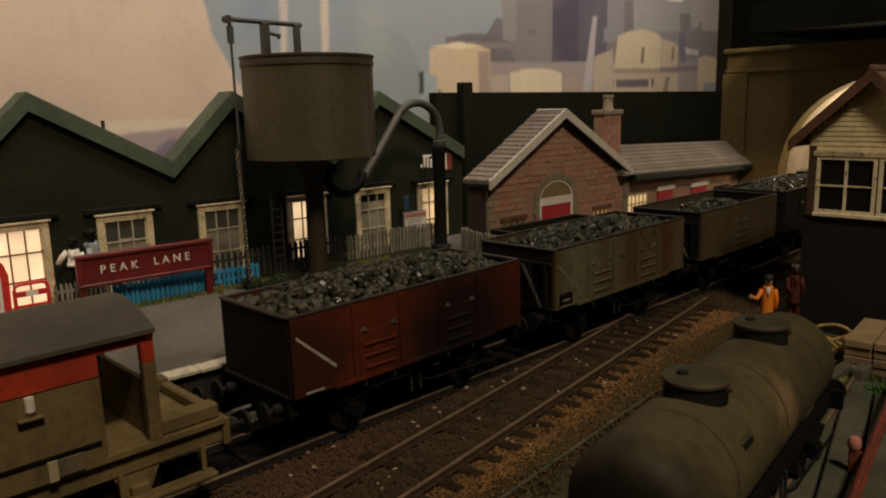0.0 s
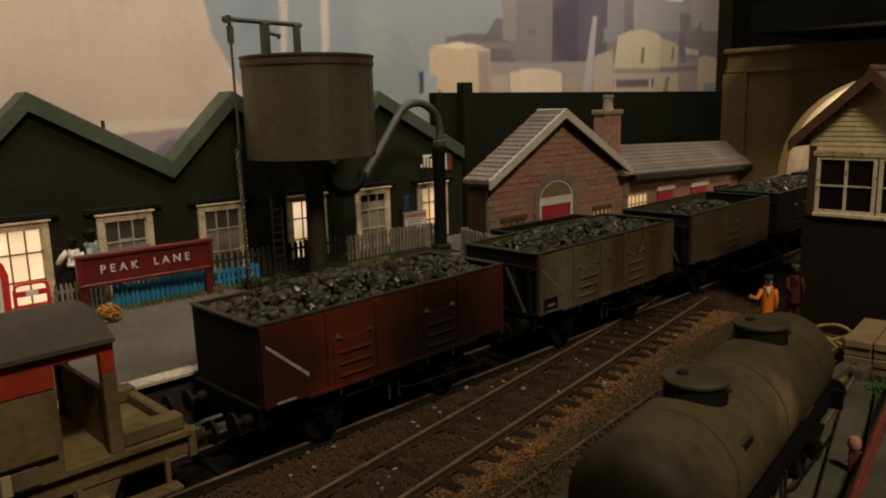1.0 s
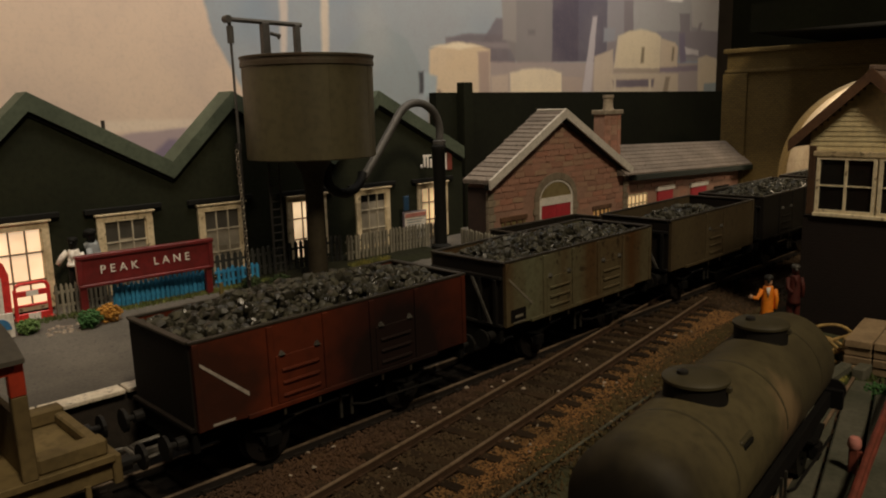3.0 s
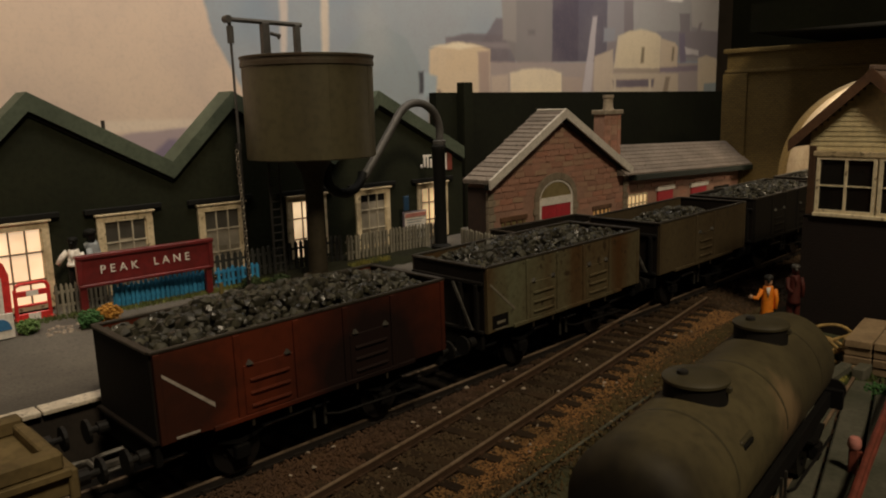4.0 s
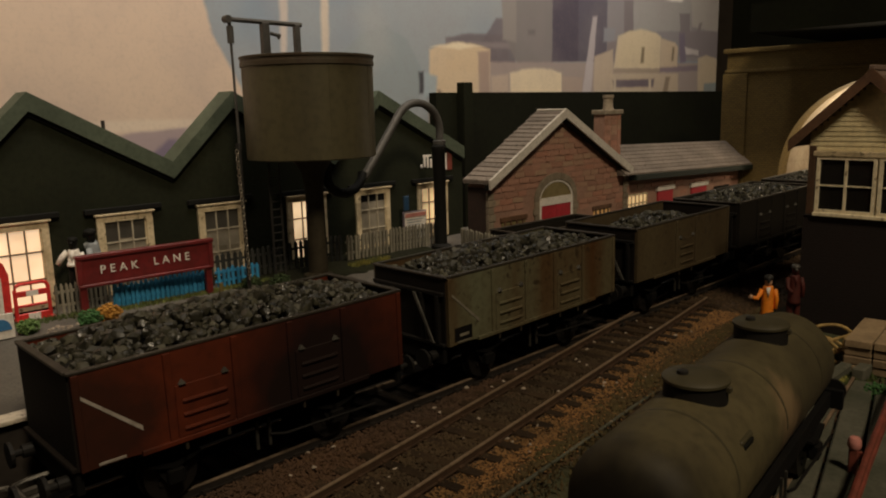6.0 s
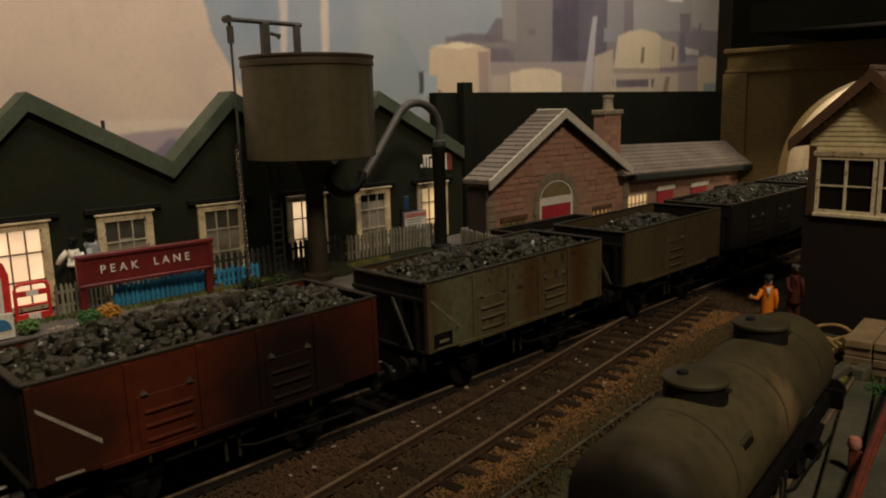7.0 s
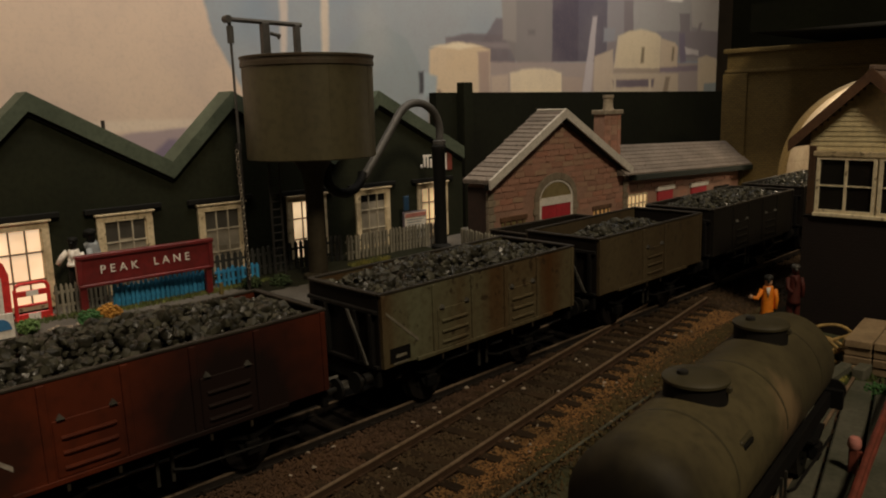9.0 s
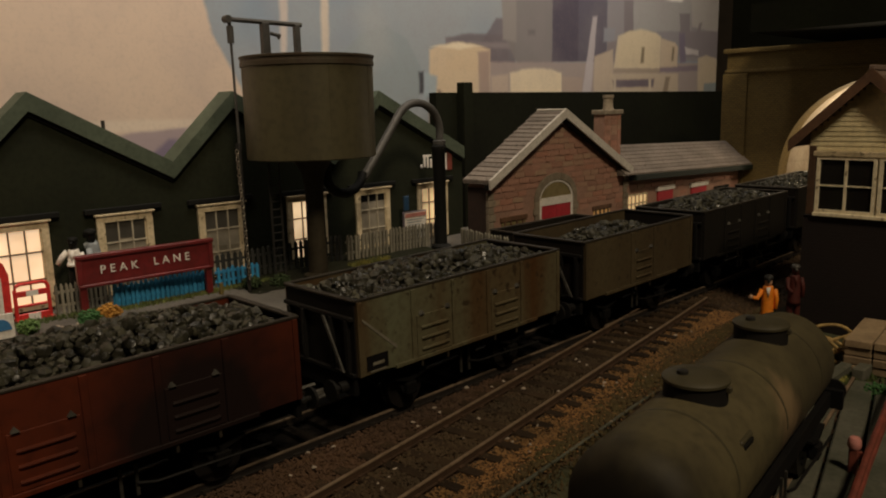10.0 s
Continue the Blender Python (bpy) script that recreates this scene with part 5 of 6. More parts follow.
def name_board():
    th = thing("station_name_board", "maroon station name board reading PEAK LANE", "sign", 87.8, 271.0, PLAT, math.atan2(-2.0, 51))
    part("panel", Shape().box(0.5, 48.6, 0, 1.0, 10.4, 20.2), M["maroon"], th)
    fr = part("moulding", Shape().box(-0.4, 49.6, -0.9, 1.6, 19.8, 21.3, 0.3), M["maroon"], th)
    part("moulding", Shape().box(0, 49.2, -0.7, 1.4, 9.8, 11.0, 0.3), M["maroon"], th)
    for x in (-0.2, 47.4):
        part("end_moulding", Shape().box(x, x + 1.8, -0.7, 1.4, 11.0, 19.8, 0.2), M["maroon"], th)
    for x in (0.4, 46.2):
        part("leg", Shape().box(x, x + 2.4, 0.2, 2.2, 0, 19, 0.2), M["maroon"], th)
    for word, x, z, s in (("PEAK", 7.4, 14.2, 4.1), ("LANE", 26.2, 14.4, 4.1)):
        ob = new("lettering", text_mesh(word, s, M["white"], "lettering"))
        ob.parent = th
        ob.matrix_basis = pose(x * MM, -0.15 * MM, z * MM, 90)
        tagged(ob, "raised white capital letters")
    return th


name_board()


def barrier():
    th = thing("safety_barrier", "red and white plastic pedestrian barrier", "barrier", 69.8, 281, PLAT)
    w, h = 11.8, 13.2
    pts = [(0.6, 0, 0.5), (0.6, 0, h - 2.2), (1.2, 0, h - 0.9), (2.4, 0, h - 0.4), (w - 2.4, 0, h - 0.4), (w - 1.2, 0, h - 0.9), (w - 0.6, 0, h - 2.2), (w - 0.6, 0, 0.5)]
    part("frame", Shape().rod(pts, 0.65, 8), M["red"], th, smooth=True)
    for z, hh in ((9.4, 2.0), (5.2, 0.9), (1.2, 2.6)):
        rl = part("crossbar", Shape().box(0.8, w - 0.8, -0.4, 0.4, z - hh / 2, z + hh / 2, 0.2), M["red"], th)
        if hh > 1:
            part("reflector", Shape().box(w / 2 - 1.9, w / 2 + 1.9, -0.6, -0.38, z - hh / 2 + 0.1, z + hh / 2 - 0.1), M["white"], rl, "white reflective band")
    for x in (0.6, w - 0.6):
        part("foot", Shape().box(x - 0.6, x + 0.6, -2.6, 2.6, 0, 0.9, 0.2), M["red"], th)
    return th


barrier()


def kiosk():
    th = thing("red_cabinet", "round-topped red and white cabinet by the window", "cabinet", 58, 279, PLAT)
    top = [(0, 0), (10.6, 0), (10.8, 17), (9.6, 20.8), (7.2, 23.4), (4, 24.8), (0, 25)]
    part("body", Shape().prism(top, "y", 0, 5), M["red"], th)
    part("panel", Shape().prism([(x * 0.72 + 0.5, z * 0.86 + 1.2) for x, z in top], "y", -0.5, 0.1), M["white"], th, "white front panel")
    part("stripe", Shape().prism([(x * 0.5 + 0.5, z * 0.7 + 1.6) for x, z in top], "y", -0.8, -0.4), M["red"], th, "red inner panel")
    part("window_strip", Shape().box(1, 4.6, -1.0, -0.7, 3, 15, 0.1), M["white"], th)
    return th


kiosk()


def keep_sign():
    th = thing("road_sign", "white board with a blue half disc", "sign", 57, 261.5, PLAT)
    part("board", Shape().box(0, 7.4, 0, 0.6, 0.2, 8.2, 0.15), M["white"], th)
    disc = [(3.6 + 3.0 * math.cos(math.pi * k / 12), 3.0 + 3.6 * math.sin(math.pi * k / 12)) for k in range(13)]
    part("disc", Shape().prism(disc, "y", -0.25, 0), M["sign_blue"], th, "blue half disc")
    part("stay", Shape().box(1, 6, 0.6, 3.2, 0, 0.8), M["iron_dark"], th)
    return th


keep_sign()


def notice_board():
    th = thing("notice_board", "framed timetable poster standing behind the fence", "notice board", 244.2, 280, PLAT)
    part("frame", Shape().box(0, 15.4, 0, 0.9, 4, 18.2, 0.15), M["notice_frame"], th)
    part("sheet", Shape().box(0.7, 14.7, -0.25, 0.2, 4.5, 17.6), M["white"], th, "pale printed sheet")
    part("heading", Shape().box(0.9, 14.5, -0.45, -0.2, 15.4, 17.4), M["poster_red"], th, "faded red heading bar")
    for k in range(7):
        part("print_line", Shape().box(2, 12 + random.uniform(-2, 1.5), -0.4, -0.2, 13.9 - 1.3 * k, 14.4 - 1.3 * k), M["grey_white"], th)
    for x in (1, 13.4):
        part("leg", Shape().box(x, x + 1, 0.9, 1.8, 0, 18), M["iron_dark"], th)
    return th


notice_board()
th = thing("litter_bin", "small dark blue enamelled sign panel", "bin", 249, 284, PLAT)
part("panel", Shape().box(-0.4, 2.8, 0, 1, 18.2, 25.5, 0.2), M["panel_blue"], th)
part("post", Shape().box(0.6, 1.6, 1, 2, 0, 25), M["iron_dark"], th)


def hanging_sign():
    th = thing("wall_sign", "worn white and red sign on the factory wall", "sign", 264, 290.5, PLAT)
    for x, w, z, h in ((3.4, 1.6, 37.6, 2.2), (5.6, 1.5, 38.0, 5.4), (8.0, 1.3, 37.6, 6.2), (10.2, 1.4, 37.4, 4.8)):
        part("white_bar", Shape().box(x, x + w, 1.2, 1.7, z, z + h, 0.3), M["white"], th, "white bar")
    part("white_bar", Shape().box(5.2, 11.4, 1.25, 1.75, 43.2, 44.4, 0.3), M["white"], th, "white bar")
    part("red_panel", Shape().box(22.2, 25.9, 1.0, 1.7, 35.6, 45.0), M["pink_red"], th, "faded red strip")
    part("white_bar", Shape().box(19.8, 22.0, 1.0, 1.7, 36.0, 44.6), M["white"], th, "white strip")
    return th


hanging_sign()


# ---- figurines: each one plain mesh ----
def figurine(name, label, x, y, z, height, turn, mats, arm, hem=8.6, droop=False, lean=0.0):
    """A standing toy figure: legs, coat, head and cap in one mesh. mats: legs, coat, head, cap."""
    k = height / 23.0
    sh = Shape()
    counts = []

    def done():
        counts.append(len(sh.bm.faces))
    for sy in (-1, 1):
        sh.rod([(0, sy * 1.5, 0), (0, sy * 1.5, 1), (0.2, sy * 1.5, 6), (0, sy * 1.3, 11), (0, sy * 1.0, max(11.5, hem + 1))], 1.25, 8, 1.5)
    done()
    sh.rod([(0, 0, hem), (0, 0, hem + 1), (0, 0, 14.5), (0, 0, 16.5), (0, 0, 18.6), (0, 0, 19.2)], 2.9, 12, 1.9)
    sh.rod([(0, -2.6, 18.0), (0.2, -3.6, 14.5), (-0.6, -3.3, 11)], 1.05, 8, 0.8)
    if droop:
        sh.rod([(0, 2.4, 18.4), (-0.8, 4.4, 16.6), (-1.4, 5.8, 14.6)], 1.15, 8, 0.9)
    elif arm:
        sh.rod([(0, 2.4, 17.6), (-1.2, 4.2, 14.6), (-2.6, 6.4, 15.2)], 1.05, 8, 0.7)
    else:
        sh.rod([(0, 2.6, 18.0), (-1.6, 3.2, 14.5), (-3.2, 1.4, 13)], 1.05, 8, 0.8)
    done()
    sh.lathe([(0.3, 18.9), (1.1, 19.2), (1.55, 20.4), (1.5, 21.6), (0.9, 22.4)], 0, 0, 12)
    if arm and not droop:
        sh.rod([(-2.6, 6.4, 15.2), (-3.2, 7.4, 15.6)], 0.85, 8)
    done()
    sh.lathe([(1.55, 21.3), (1.7, 21.6), (2.1, 22.3), (1.6, 23)], -0.1, 0, 12)
    sh.rod([(-1.2, 0, 21.4), (-2.4, 0, 21.1)], 0.7, 8)
    done()
    sh.prism([(-0.9, 19.0), (0.9, 19.0), (0, 14.6)], "x", -2.45, -1.2)
    done()
    for v in sh.bm.verts:
        v.co *= k
        v.co.x *= 0.86
        v.co.y *= 0.82
    me = bpy.data.meshes.new(name)
    sh.bm.faces.index_update()
    for f in sh.bm.faces:
        f.material_index = next(i for i, c in enumerate(counts) if f.index < c)
    bmesh.ops.recalc_face_normals(sh.bm, faces=sh.bm.faces)
    sh.bm.to_mesh(me)
    sh.bm.free()
    for m in mats:
        me.materials.append(M[m])
    for f in me.polygons:
        f.use_smooth = True
    ob = tagged(new(name, me), label, "figurine", "toy figurines")
    ob.matrix_basis = Matrix.Translation((x * MM, y * MM, z * MM)) @ Matrix.Rotation(turn, 4, "Z") @ Matrix.Rotation(lean, 4, "X")
    return ob


figurine("figurine", "toy railwayman in an orange coat and dark cap", 268, 110.5, -1.5, 23.2, 0.45, ("iron_dark", "orange_coat", "flesh", "iron_dark", "white"), True)
figurine("figurine", "toy workman in dull red with a pale helmet", 284, 107.5, 0, 23.5, 0.6, ("red_coat", "red_coat", "red_coat", "iron", "red_coat"), False)
figurine("figurine", "toy figure in a white coat behind the name board", 91.8, 284.5, PLAT, 26.0, 0.9, ("black", "white", "black", "black", "white"), True, 14.0, True)
figurine("figurine", "toy figure in a pale grey coat behind the name board", 101.0, 287.0, PLAT, 28.5, -0.8, ("black", "grey_white", "black", "black", "grey_white"), False, 14.0, False, 0.16)


# ---- bridge and tunnel ----
def bridge():
    th = thing("brick_bridge", "brown brick bridge with a lit arch over the line", "bridge", 512, 0, 0)
    cy, cz, r = 147, 34, 62
    arc = [(cy + r * math.cos(math.pi * k / 28), cz + r * math.sin(math.pi * k / 28)) for k in range(29)]
    outline = [(247, -5), (247, 114.5), (-40, 114.5), (-40, -5), (cy - r, -5)] + list(reversed(arc)) + [(cy + r, -5)]
    part("face", Shape().prism(outline, "x", 0, 14), M["bridge_brick"], th, "brown brick face")
    lining = []
    for q in (r, r + 3):
        lining.append([(cy + q, -5)] + [(cy + q * math.cos(math.pi * k / 28), cz + q * math.sin(math.pi * k / 28)) for k in range(29)] + [(cy - q, -5)])
    part("arch_lining", Shape().prism(lining[0] + list(reversed(lining[1])), "x", 14, 150), M["tunnel_lining"], th, "pale lit lining of the arch")
    part("coping", Shape().box(-2.5, 16, -40, 249, 114.5, 117.4, 0.4), M["bridge_brick"], th)
    part("string_course", Shape().box(-1.6, 1, -40, 248, 101.5, 103.6, 0.3), M["bridge_brick"], th)
    part("pilaster", Shape().box(-2.2, 1, 232, 249, -5, 101, 0.3), M["bridge_brick"], th)
    return th


bridge()
# Added board; its edges are set to shade the bridge's right half.
solid("overhead_shelf", Shape().box(452, 690, -60, 205, 122, 138), M["dark_board"], "dark board added above the bridge to shade its face", "shelf", kind="structure")
solid("tunnel_end_board", Shape().box(664, 668, 60, 250, -6, 118), M["dark_board"], "dark board closing the line behind the bridge", "wall", kind="structure")
solid("dark_end_board", Shape().box(690, 696, -60, 330, -6, 330), M["dark_board"], "dark board closing the end of the layout", "wall", kind="structure")


# ---- signal box ----
def signal_box():
    th = thing("signal_box", "signal box of dark brick and cream boarding", "signal box", 292, 88, 0)
    part("brick_base", Shape().box(0, 58, -21, 21, -3, 40.8), M["box_brick"], th, "dark brick lower storey")
    part("upper_wall", Shape().prism([(-20.6, 41.5), (20.6, 41.5), (20.6, 69), (0, 88), (-20.6, 69)], "x", 1.0, 58), M["box_cream_back"], th)
    part("sill", Shape().box(-1.3, 1.5, -20.6, 17.5, 41.0, 42.4, 0.2), M["box_frame"], th)
    # weatherboards in the gable
    n = 13
    for k in range(n):
        z0 = 64.8 + 1.75 * k
        half = min(20.4, (88.6 - z0) * 20.6 / 19.0) - 0.3
        if half > 1.5:
            part("weatherboard", Shape().prism([(0.3, z0 - 0.1), (-0.02, z0 - 0.05), (0.2, z0 + 1.72), (1.1, z0 + 1.72)], "y", -half, half), M["box_cream"], th)
    for y in (-21.0, 17.6):
        part("corner_post", Shape().box(-0.7, 1.5, y, y + 2.4, 41.4, 66.5, 0.15), M["box_post"], th)
    part("head_rail", Shape().box(-0.9, 1.4, -19, 18.4, 62.6, 64.6, 0.2), M["frame"], th)
    for y0, y1 in ((-20.2, -3.6), (-2.9, 17.1)):
        w = part("window", Shape().box(-0.6, 1.2, y0, y0 + 1.15, 42.4, 62.6).box(-0.6, 1.2, y1 - 1.15, y1, 42.4, 62.6).box(-0.6, 1.2, y0 + 1.15, y1 - 1.15, 42.4, 43.5).box(-0.6, 1.2, y0 + 1.15, y1 - 1.15, 61.6, 62.6), M["box_frame"], th, "worn cream window frame")
        part("glazing_bar", Shape().box(-0.4, 0.9, (y0 + y1) / 2 - 0.45, (y0 + y1) / 2 + 0.45, 43.5, 61.6), M["box_frame"], w)
        part("glazing_bar", Shape().box(-0.38, 0.9, y0 + 1.4, y1 - 1.4, 52.0, 52.5), M["box_frame"], w)
        part("pane", Shape().box(0.3, 0.95, y0 + 1, y1 - 1, 43, 62), M["box_glass"], w, "dark glass")
    for sg in (-1, 1):
        part("roof", Shape().prism([(sg * 26, 65.8), (0, 91.0), (0, 92.8), (sg * 26, 67.6)], "x", -3.2, 62), M["box_roof"], th, "brown slate roof slope")
        part("bargeboard", Shape().prism([(sg * 26.3, 64.4), (0, 88.4), (0, 93.0), (sg * 26.3, 68.6)], "x", -4.4, -3.1), M["box_wood"], th, "worn brown bargeboard")
        for k in range(9):
            u0, u1 = k / 9, min(1, (k + 1.2) / 9)
            part("slate_course", Shape().prism([(sg * 26.4 * (1 - u0), 68.2 + 25.0 * u0), (sg * 26.4 * (1 - u1), 67.6 + 25.0 * u1), (sg * 26.4 * (1 - u1), 67.2 + 25.0 * u1), (sg * 26.4 * (1 - u0), 67.2 + 25.0 * u0)], "x", -3.8, 62), M["box_roof"], th)
    part("ridge", Shape().box(-4.2, 62, -1.1, 1.1, 92.2, 94.0, 0.3), M["box_roof"], th)
    return th


signal_box()


# ---- tank wagon in the siding ----
def wheelset(parent, x, radius=6.2):
    """An axle with two wheels; it turns about its own axle."""
    sh = Shape().rod([(0, -13, 0), (0, 13, 0)], 0.8, 8)
    for sy in (-1, 1):
        sh.rod([(0, sy * 7.4, 0), (0, sy * 8.0, 0)], radius + 0.6, 24)
        sh.rod([(0, sy * 8.0, 0), (0, sy * 10.2, 0)], radius, 24)
        for k in range(3):
            a = 2.1 * k
            sh.rod([(2.9 * math.cos(a), sy * 10.1, 2.9 * math.sin(a)), (2.9 * math.cos(a), sy * 10.6, 2.9 * math.sin(a))], 0.9, 8)
    ob = part("wheelset", sh, M["wheel"], parent, "dark steel wheels on an axle")
    ob.location = (x * MM, 0, radius * MM)
    return ob


def running_gear(th, L, axle):
    """Solebars, headstocks, axle guards, buffers and couplings of a four-wheeled wagon."""
    wheels = [wheelset(th, x) for x in (-axle, axle)]
    for sy in (-1, 1):
        part("solebar", Shape().box(-L + 1.5, L - 1.5, sy * 11.4 - 0.7, sy * 11.4 + 0.7, 10.6, 14.6, 0.15), M["under"], th)
        for x in (-axle, axle):
            g = part("axle_guard", Shape().prism([(x - 5, 10.6), (x + 5, 10.6), (x + 2, 5), (x - 2, 5)], "y", sy * 11.6 - 0.3, sy * 11.6 + 0.3), M["under"], th)
            part("axlebox", Shape().box(x - 1.9, x + 1.9, sy * 12.6 - 1.1, sy * 12.6 + 1.1, 4.6, 8.2, 0.4), M["under"], g)
            part("spring", Shape().prism([(x - 6, 10), (x, 8.2), (x + 6, 10), (x + 6, 10.6), (x, 9.4), (x - 6, 10.6)], "y", sy * 12.5 - 0.6, sy * 12.5 + 0.6), M["under"], g)
        part("brake_lever", Shape().rod([(2, sy * 13, 8), (6, sy * 13.4, 7), (L - 8, sy * 13.8, 6.2)], 0.35, 6), M["under_worn"], th)
        for x in (-1.2, 2.2):
            part("v_hanger", Shape().box(x - 0.35, x + 0.35, sy * 12.4 - 0.25, sy * 12.4 + 0.25, 5, 12), M["hanger"], th)
    for sx in (-1, 1):
        hs = part("headstock", Shape().box(sx * L - 0.8, sx * L + 0.8, -14.6, 14.6, 10.2, 15.0, 0.2), M["under"], th)
        for sy in (-1, 1):
            part("buffer", Shape().rod([(sx * L, sy * 11.3, 12.6), (sx * (L + 3.4), sy * 11.3, 12.6)], 1.5, 12).rod([(sx * (L + 3.2), sy * 11.3, 12.6), (sx * (L + 5.4), sy * 11.3, 12.6)], 0.8, 10)
                 .rod([(sx * (L + 5.4), sy * 11.3, 12.6), (sx * (L + 6.2), sy * 11.3, 12.6)], 2.9, 16), M["under_worn"], hs)
        part("coupling", Shape().rod([(sx * L, -4.2, 9), (sx * (L + 5), -4.6, 8.8), (sx * (L + 7.6), -4.2, 8.6), (sx * (L + 7.6), 4.2, 8.6), (sx * (L + 5), 4.6, 8.8), (sx * L, 4.2, 9)], 0.55, 6)
             .box(min(sx * L, sx * (L + 7)), max(sx * L, sx * (L + 7)), -0.8, 0.8, 7.8, 8.8), M["steel_dull"], hs, "dull steel loop coupling")
    return wheels


def tank_wagon():
    a = math.atan(0.148)
    th = thing("tank_wagon", "grimy brown-grey tank wagon with two filler domes", "tank wagon", 139.4, 45 + 0.148 * 139.4, 0, a)
    zc, yc, R = 21.6, -1.3, 11.4
    ring = [(-49.6, 0.3), (-49.3, 5), (-48.6, 8), (-47.3, 10), (-45.4, 11.1), (-43.6, R), (43, R), (45.9, 10.5), (47.6, 8.2), (48.8, 4.5), (49.2, 0.3)]
    sh = Shape()
    seg, n = 48, len(ring)
    sh._put([(x, yc + q * math.cos(2 * math.pi * j / seg), zc + q * math.sin(2 * math.pi * j / seg)) for j in range(seg) for x, q in ring],
            [(j * n + i, ((j + 1) % seg) * n + i, ((j + 1) % seg) * n + i + 1, j * n + i + 1) for j in range(seg) for i in range(n - 1)])
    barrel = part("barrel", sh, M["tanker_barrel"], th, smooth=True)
    for x in (-19.2, 21.6):
        d = part("dome", Shape().lathe([(6.3, 30.4), (5.6, 31.4), (5.5, 34.9), (1.0, 34.9)], x, yc, 32), M["dome_side"], th, "flared dome side darkened as shade", smooth=True)
        part("lid", Shape().lathe([(5.5, 34.9), (5.85, 35.1), (5.85, 35.6), (5.4, 36.0), (3.0, 36.3), (0.6, 36.4)], x, yc, 32), M["tanker"], d, "flat grimy filler lid", smooth=True)
        part("vent", Shape().lathe([(1.0, 36.1), (1.0, 36.9), (0.5, 37.1)], x - 1.6, yc + 1.8, 12), M["iron_dark"], d)
        part("lid_clamp", Shape().box(x - 0.5, x + 0.5, yc - 6.3, yc - 5.3, 33.8, 35.0, 0.2), M["tanker"], d)
    for x in (-30, 0, 30):
        band = [(yc + (R + 0.04) * math.cos(math.pi * k / 20), zc + (R + 0.04) * math.sin(math.pi * k / 20)) for k in range(21)]
        inn = [(yc + (R - 0.2) * math.cos(math.pi * k / 20), zc + (R - 0.2) * math.sin(math.pi * k / 20)) for k in range(21)]
        part("strap", Shape().prism(band + list(reversed(inn)), "x", x - 0.4, x + 0.4), M["tanker"], barrel)
    part("hatch", Shape().box(-25, -19, yc - 10.1, yc - 7.0, 27.0, 28.0, 0.3), M["tanker"], barrel)
    part("hatch_slot", Shape().box(-24.4, -19.6, yc - 10.4, yc - 8.6, 26.0, 27.1, 0.1), M["black"], barrel, "dark slot")
    for x in (-28, 28):
        part("saddle", Shape().box(x - 3, x + 3, -8.5, 8.5, 11, 16, 0.3), M["under"], th)
    running_gear(th, 46, 28)
    return th


tank_wagon()
track("track_siding", "siding track under the tank wagon", -30, 240, 45, 0.148, 31)


# ---- lineside clutter ----
def along(x):
    return 92.5 + 0.11 * x


th = thing("cable_trough", "weathered cable trough beside the track", "trough", 120, along(120) - 1.0, -2.6, math.atan(0.11))
for k in range(8):
    part("trough_lid", Shape().box(-30 + 24 * k, -6.5 + 24 * k, -0.4, 0.4, 0, 0.9 + random.uniform(-0.2, 0.2), 0.15), M["board"], th)


def board_walk():
    th = thing("board_crossing", "weathered grey timber boards laid on the ground", "boardwalk", 208, 62, -3.4, 0.24)
    for k, (y, w) in enumerate(((7.5, 6.8), (0, 6.6), (-7.4, 6.6))):
        part("board", Shape().box(-62, 30 + 4 * (k % 2), y - w / 2, y + w / 2, 0.4, 3.0 + random.uniform(-0.3, 0.3), 0.4), M["board"], th)
    return th


board_walk()


def plank_stack():
    th = thing("plank_stack", "stack of fresh sawn planks", "timber stack", 254, 63, -2.4, 0.12)
    z = 0.0
    for row in range(4):
        for k in range(3):
            o = random.uniform(-0.8, 0.8)
            part("plank", Shape().box(0 + o, 30 + o, -8 + 8.2 * k, -0.2 + 8.2 * k, z, z + 2.5, 0.25), M["plank"], th)
        z += 2.75
    return th


plank_stack()


def rope_coil():
    th = thing("rope_coil", "loose loops of yellow-brown rope", "rope", 262, 86, -2.2)
    rng = random.Random(8)
    for k, (x, y, r, lean, way) in enumerate(((0, 0, 8.0, 0.35, 0.0), (0.8, 0.6, 7.6, 0.65, 0.7), (-0.6, 1.2, 8.0, 0.9, 2.0), (1.6, -2.0, 7.0, 0.55, 3.6), (3.0, -8.6, 5.6, 0.8, 5.2), (2.6, -9.4, 5.0, 0.35, 1.2))):
        turn = Matrix.Rotation(way, 3, "Z") @ Matrix.Rotation(lean, 3, "X")
        pts = []
        for n in range(27):
            a = 2 * math.pi * n / 25
            v = turn @ Vector((r * math.cos(a), r * 0.92 * math.sin(a), 0.35 * math.sin(3 * a + k)))
            pts.append((x + v.x, y + v.y, 0.6 + r * math.sin(lean) * 0.92 + v.z + 0.3 * k))
        part("rope" if k < 4 else "loose_loop", Shape().rod(pts, 0.55, 7), M["rope"], th, smooth=True)
    return th


rope_coil()
bush("bright green weed beside the boards", 236, 64, -3.4, 4.2, "green_bush", 21, 0.6)
bush("yellow-green weed by the boards", 244, 77, -3.6, 2.6, "yellow_moss", 22, 0.4)
bush("dull green weed beside the siding", 182, 53.5, -3.6, 3.0, "pale_bush", 23, 0.5)
